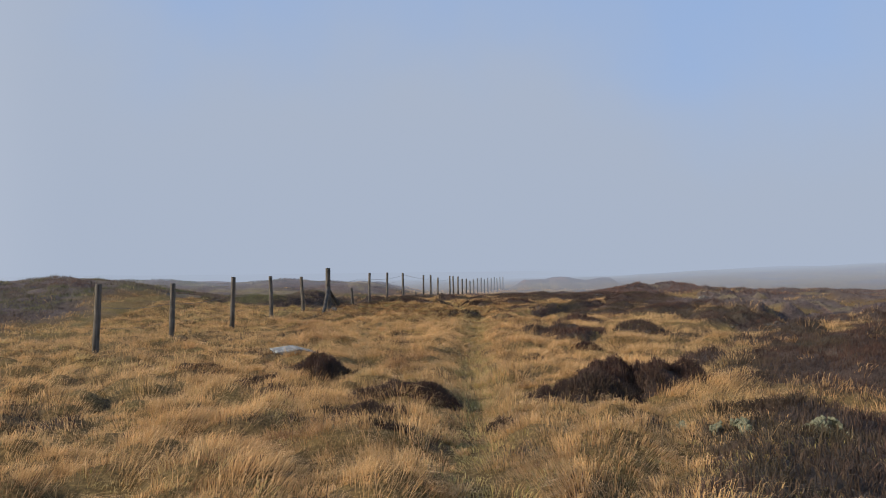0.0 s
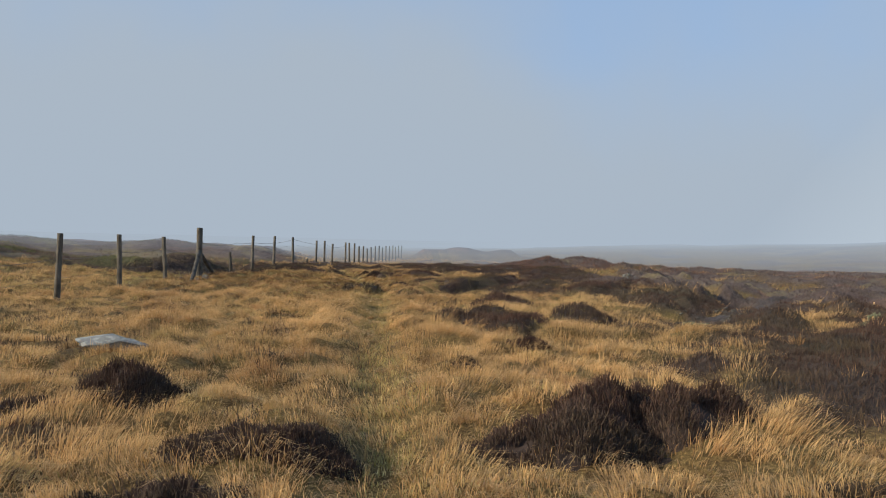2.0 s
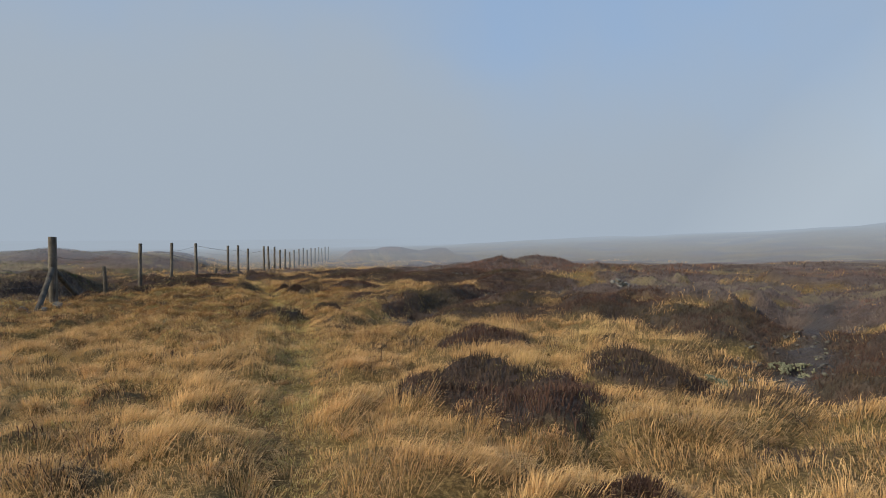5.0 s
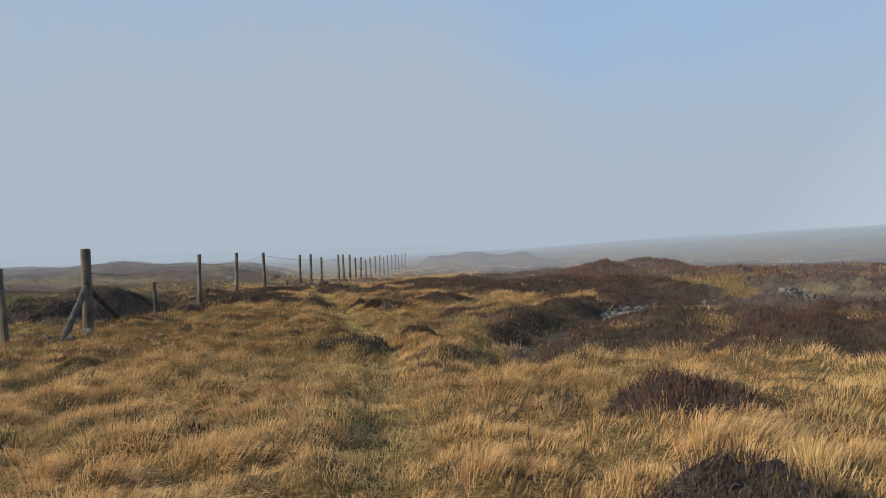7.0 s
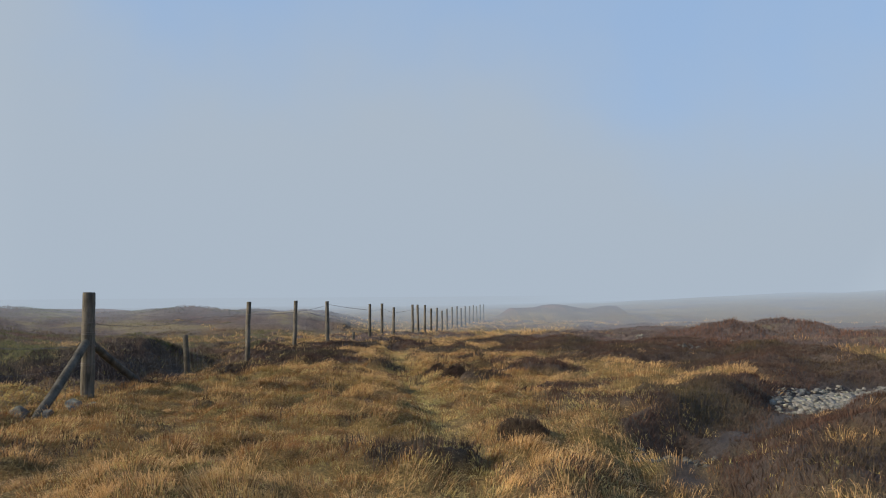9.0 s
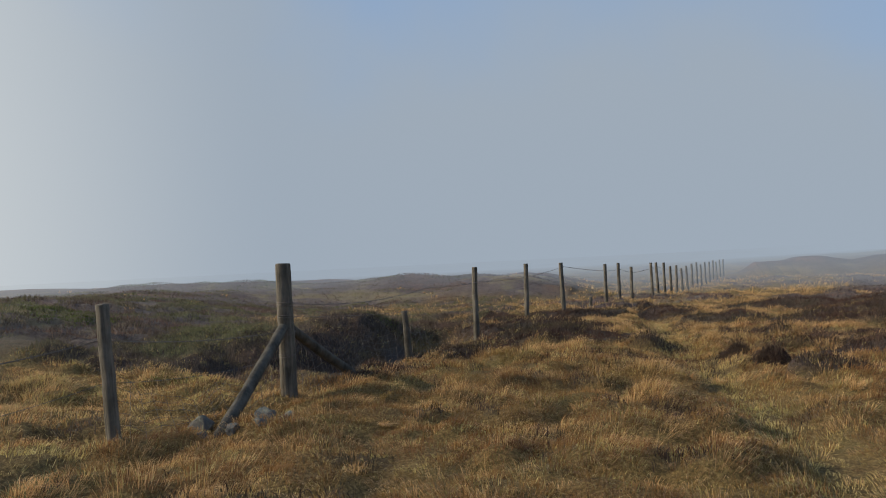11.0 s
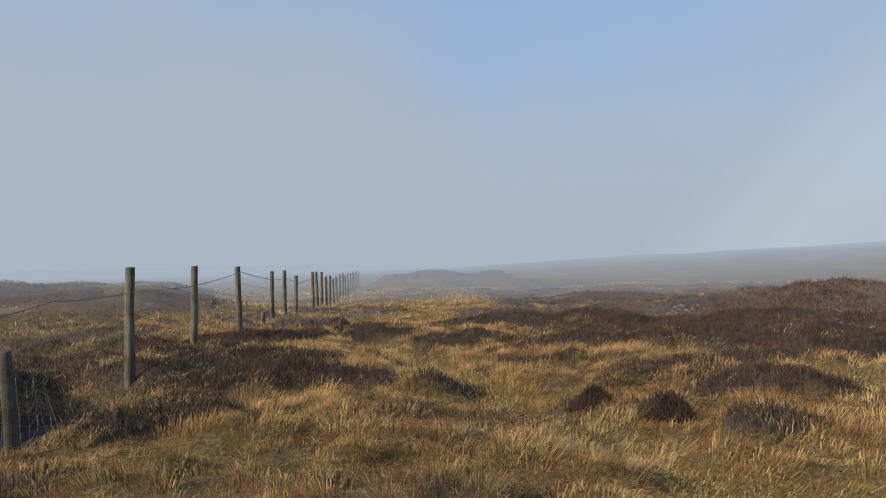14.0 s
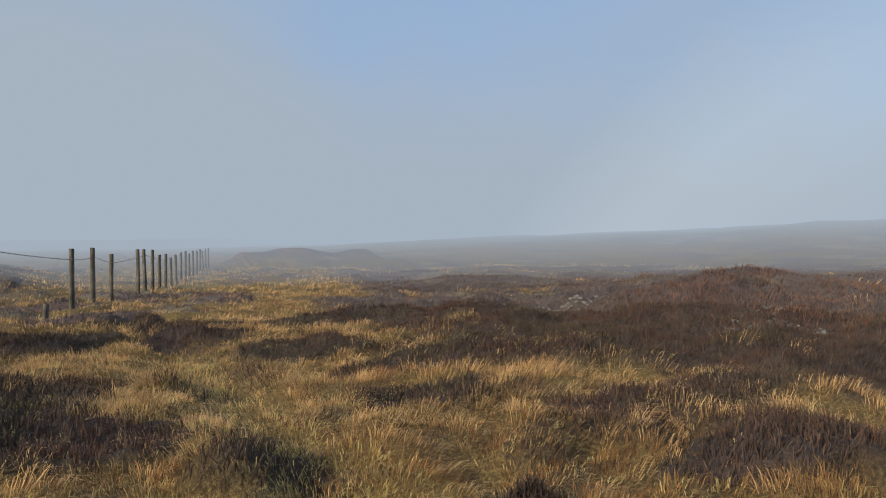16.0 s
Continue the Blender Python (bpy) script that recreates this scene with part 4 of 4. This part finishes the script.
def netting(name, line, top, label):
    """Slumped square-mesh stock netting along a bent line: upright and level strands, each a thin rod."""
    rnd = random.Random(61)
    bm = bmesh.new()
    cols = []
    for (ax, ay), (bx, by) in zip(line, line[1:]):
        n = int(math.hypot(bx - ax, by - ay) / 0.16)
        cols += [(ax + (bx - ax) * k / n, ay + (by - ay) * k / n, k / n) for k in range(n)]
    grid = []
    for x, y, f in cols:
        slump, push = top * (1 - 0.45 * math.sin(math.pi * f)), rnd.uniform(-0.03, 0.03) + 0.16 * math.sin(math.pi * f)
        foot = float(land(x, y))
        grid.append([Vector((x - push * q, y + rnd.uniform(-0.012, 0.012) + 0.05 * q, max(foot, S_Z - 0.32) + 0.01 + slump * q)) for q in (0.0, 0.2, 0.4, 0.6, 0.8, 1.0)])

    def rod(a, b):
        d = (b - a).to_track_quat("Z", "Y").to_matrix()
        rings = [[bm.verts.new(p + d @ Vector((0.0022 * math.cos(2.09 * j), 0.0022 * math.sin(2.09 * j), 0))) for j in range(3)] for p in (a, b)]
        for j in range(3):
            bm.faces.new((rings[0][j], rings[0][(j + 1) % 3], rings[1][(j + 1) % 3], rings[1][j]))

    for k, col in enumerate(grid):
        for q in range(5):
            rod(col[q], col[q + 1])
        if k + 1 < len(grid):
            for q in range(6):
                rod(col[q], grid[k + 1][q])
    return tagged(new(name, bm_mesh(name, bm, M_WIRE)), label, "netting")


netting("wire_netting", [(S_X, S_Y + 0.12), (-3.52, 27.85), (-3.22, 31.1)], 0.62, "slack rusty wire netting slumped across the wet hollow")
netting("wire_netting", [(-4.46, 22.85), (S_X, S_Y - 0.12)], 0.50, "slack rusty wire netting along the foot of the fence")
stub = new("short_stake", round_timber("short_stake", 0.42, 0.05, 0.045, M_POST, 95))
stub.matrix_world = pose(-1.5, 38.6, float(land(-1.5, 38.6)), 0, 2, 0)
tagged(stub, "short grey wooden stake stub beside the fence", "stake")


# ---- stones ----
def stone_verts(seed, sx, sy, sz, sub=2, rough=0.22):
    rnd = random.Random(seed)
    bm = bmesh.new()
    bmesh.ops.create_icosphere(bm, subdivisions=sub, radius=1.0)
    off = Vector((rnd.uniform(0, 50), rnd.uniform(0, 50), rnd.uniform(0, 50)))
    cuts = [(Vector((rnd.uniform(-1, 1), rnd.uniform(-1, 1), rnd.uniform(-0.6, 1))).normalized(), rnd.uniform(0.55, 0.85)) for _ in range(7)]
    for v in bm.verts:
        p = v.co.normalized()
        for n, d in cuts:
            k = p.dot(n)
            if k > d:
                p = p - n * (k - d)
        p = p * (1 + rough * (noise.noise(p * 1.7 + off)))
        v.co = Vector((p.x * sx, p.y * sy, p.z * sz))
    return bm


def stone(x, y, sx, sy, sz, seed, mat, label, name="stone", sink=0.35, turn=0.0, sub=3):
    ob = new(name, bm_mesh(name, stone_verts(seed, sx, sy, sz, sub), mat, False))
    ob.matrix_world = pose(x, y, float(land(x, y)) + sz * (0.6 - sink), 0, 0, turn)
    return tagged(ob, label, "stone")


stone(-2.36, 11.5, 0.44, 0.34, 0.13, 5, M_SLAB, "flat pale grey lichened rock set in grass", "boulder", 0.42)
for k, (x, y, s) in enumerate(((-4.27, 23.75, 0.17), (-3.62, 23.78, 0.12), (-3.44, 23.86, 0.10), (-3.78, 23.5, 0.09), (-3.55, 23.58, 0.08), (-4.05, 23.45, 0.10))):
    stone(x, y, s * 0.85, s * 0.7, s * 0.65, 20 + k, M_STONE, "grey broken stone at the foot of the prop", turn=40 * k)


def rubble(cx, cy, rx, ry, count, size, seed, turn=0.0, mat=None, label="scattered bleached grey stones on bare peat"):
    """A spill of small bleached stones lying on peat."""
    rnd = random.Random(seed)
    bm = bmesh.new()
    shapes = []
    for k in range(6):
        b = stone_verts(seed + k, 1, 0.75, 0.42, 1, 0.45)
        shapes.append(([v.co.copy() for v in b.verts], [[v.index for v in f.verts] for f in b.faces]))
        b.free()
    verts, tris = [], []
    c, s = math.cos(radians(turn)), math.sin(radians(turn))
    for k in range(int(count * 2.4)):
        a, r = rnd.uniform(0, 2 * math.pi), math.sqrt(rnd.random())
        u, v = math.cos(a) * r * rx, math.sin(a) * r * ry
        x, y = cx + u * c - v * s, cy + u * s + v * c
        sz = size * 0.62 * rnd.uniform(0.4, 1.7)
        m = pose(x, y, float(land(x, y)) + sz * 0.12, rnd.uniform(-30, 30), rnd.uniform(-30, 30), rnd.uniform(0, 360)) @ Matrix.Scale(sz, 4)
        vs, fs = shapes[k % 6]
        base = len(verts)
        verts += [m @ p for p in vs]
        tris += [[i + base for i in f] for f in fs]
    bm.free()
    me = mesh_from("rubble", np.array([tuple(p) for p in verts]), None, np.array(tris), mat or M_RUBBLE)
    return tagged(new("rubble", me), label, "rubble", kind="stuff")


rubble(7.1, 24.6, 1.75, 1.0, 620, 0.075, 300, 12)
rubble(3.2, 22.0, 0.55, 0.35, 60, 0.06, 320, 0, M_DARK_STONE, "dark wet stones in a peat channel")
rubble(6.6, 15.2, 1.7, 0.7, 100, 0.055, 340, 45, M_DARK_STONE, "dark wet stones in a peat channel")
rubble(8.4, 22.9, 0.9, 0.35, 120, 0.07, 360, -10)
rubble(6.6, 31.0, 0.9, 0.4, 90, 0.06, 380)
rubble(6.2, 35.6, 1.6, 0.35, 90, 0.07, 400)
rubble(8.0, 32.1, 1.0, 0.4, 60, 0.07, 420)
rubble(-4.4, 28.9, 0.5, 0.4, 25, 0.05, 440, 0, M_DARK_STONE, "dark wet stones in a peat channel")


# ---- lichen ----
def cushion(x, y, rx, ry, tall, seed, label):
    """A crusty cushion of pale lichen."""
    bm = bmesh.new()
    rnd = random.Random(seed)
    for k in range(420):
        a, r = rnd.uniform(0, 2 * math.pi), math.sqrt(rnd.random())
        px, py = math.cos(a) * r * rx, math.sin(a) * r * ry
        if noise.noise(Vector((px * 9 + seed, py * 9, 0))) < -0.12 + 0.25 * r * r:
            continue
        s = rnd.uniform(0.006, 0.016)
        pz = float(land(x + px, y + py)) + tall * (1 - r * r) * rnd.uniform(0.5, 0.9)
        bmesh.ops.create_icosphere(bm, subdivisions=1, radius=s, matrix=Matrix.Translation((px, py, pz)) @ Matrix.Diagonal((1, 1, 1.3, 1)))
    for v in bm.verts:
        v.co += noise.noise_vector(v.co * 40) * 0.006
    ob = new("lichen_cushion", bm_mesh("lichen_cushion", bm, M_LICHEN, False))
    ob.location = (x, y, 0)
    return tagged(ob, label, "lichen", kind="stuff")


for k, (x, y, rx, ry, h) in enumerate(((2.25, 5.62, 0.20, 0.12, 0.12), (2.75, 5.25, 0.22, 0.18, 0.14), (1.95, 6.0, 0.10, 0.08, 0.10), (4.9, 14.3, 0.3, 0.2, 0.12), (6.2, 14.9, 0.32, 0.2, 0.08), (7.4, 12.2, 0.35, 0.2, 0.08), (9.8, 15.8, 0.35, 0.2, 0.08))):
    cushion(x, y, rx, ry, h, 500 + k, "pale green crusty lichen cushion among heather")
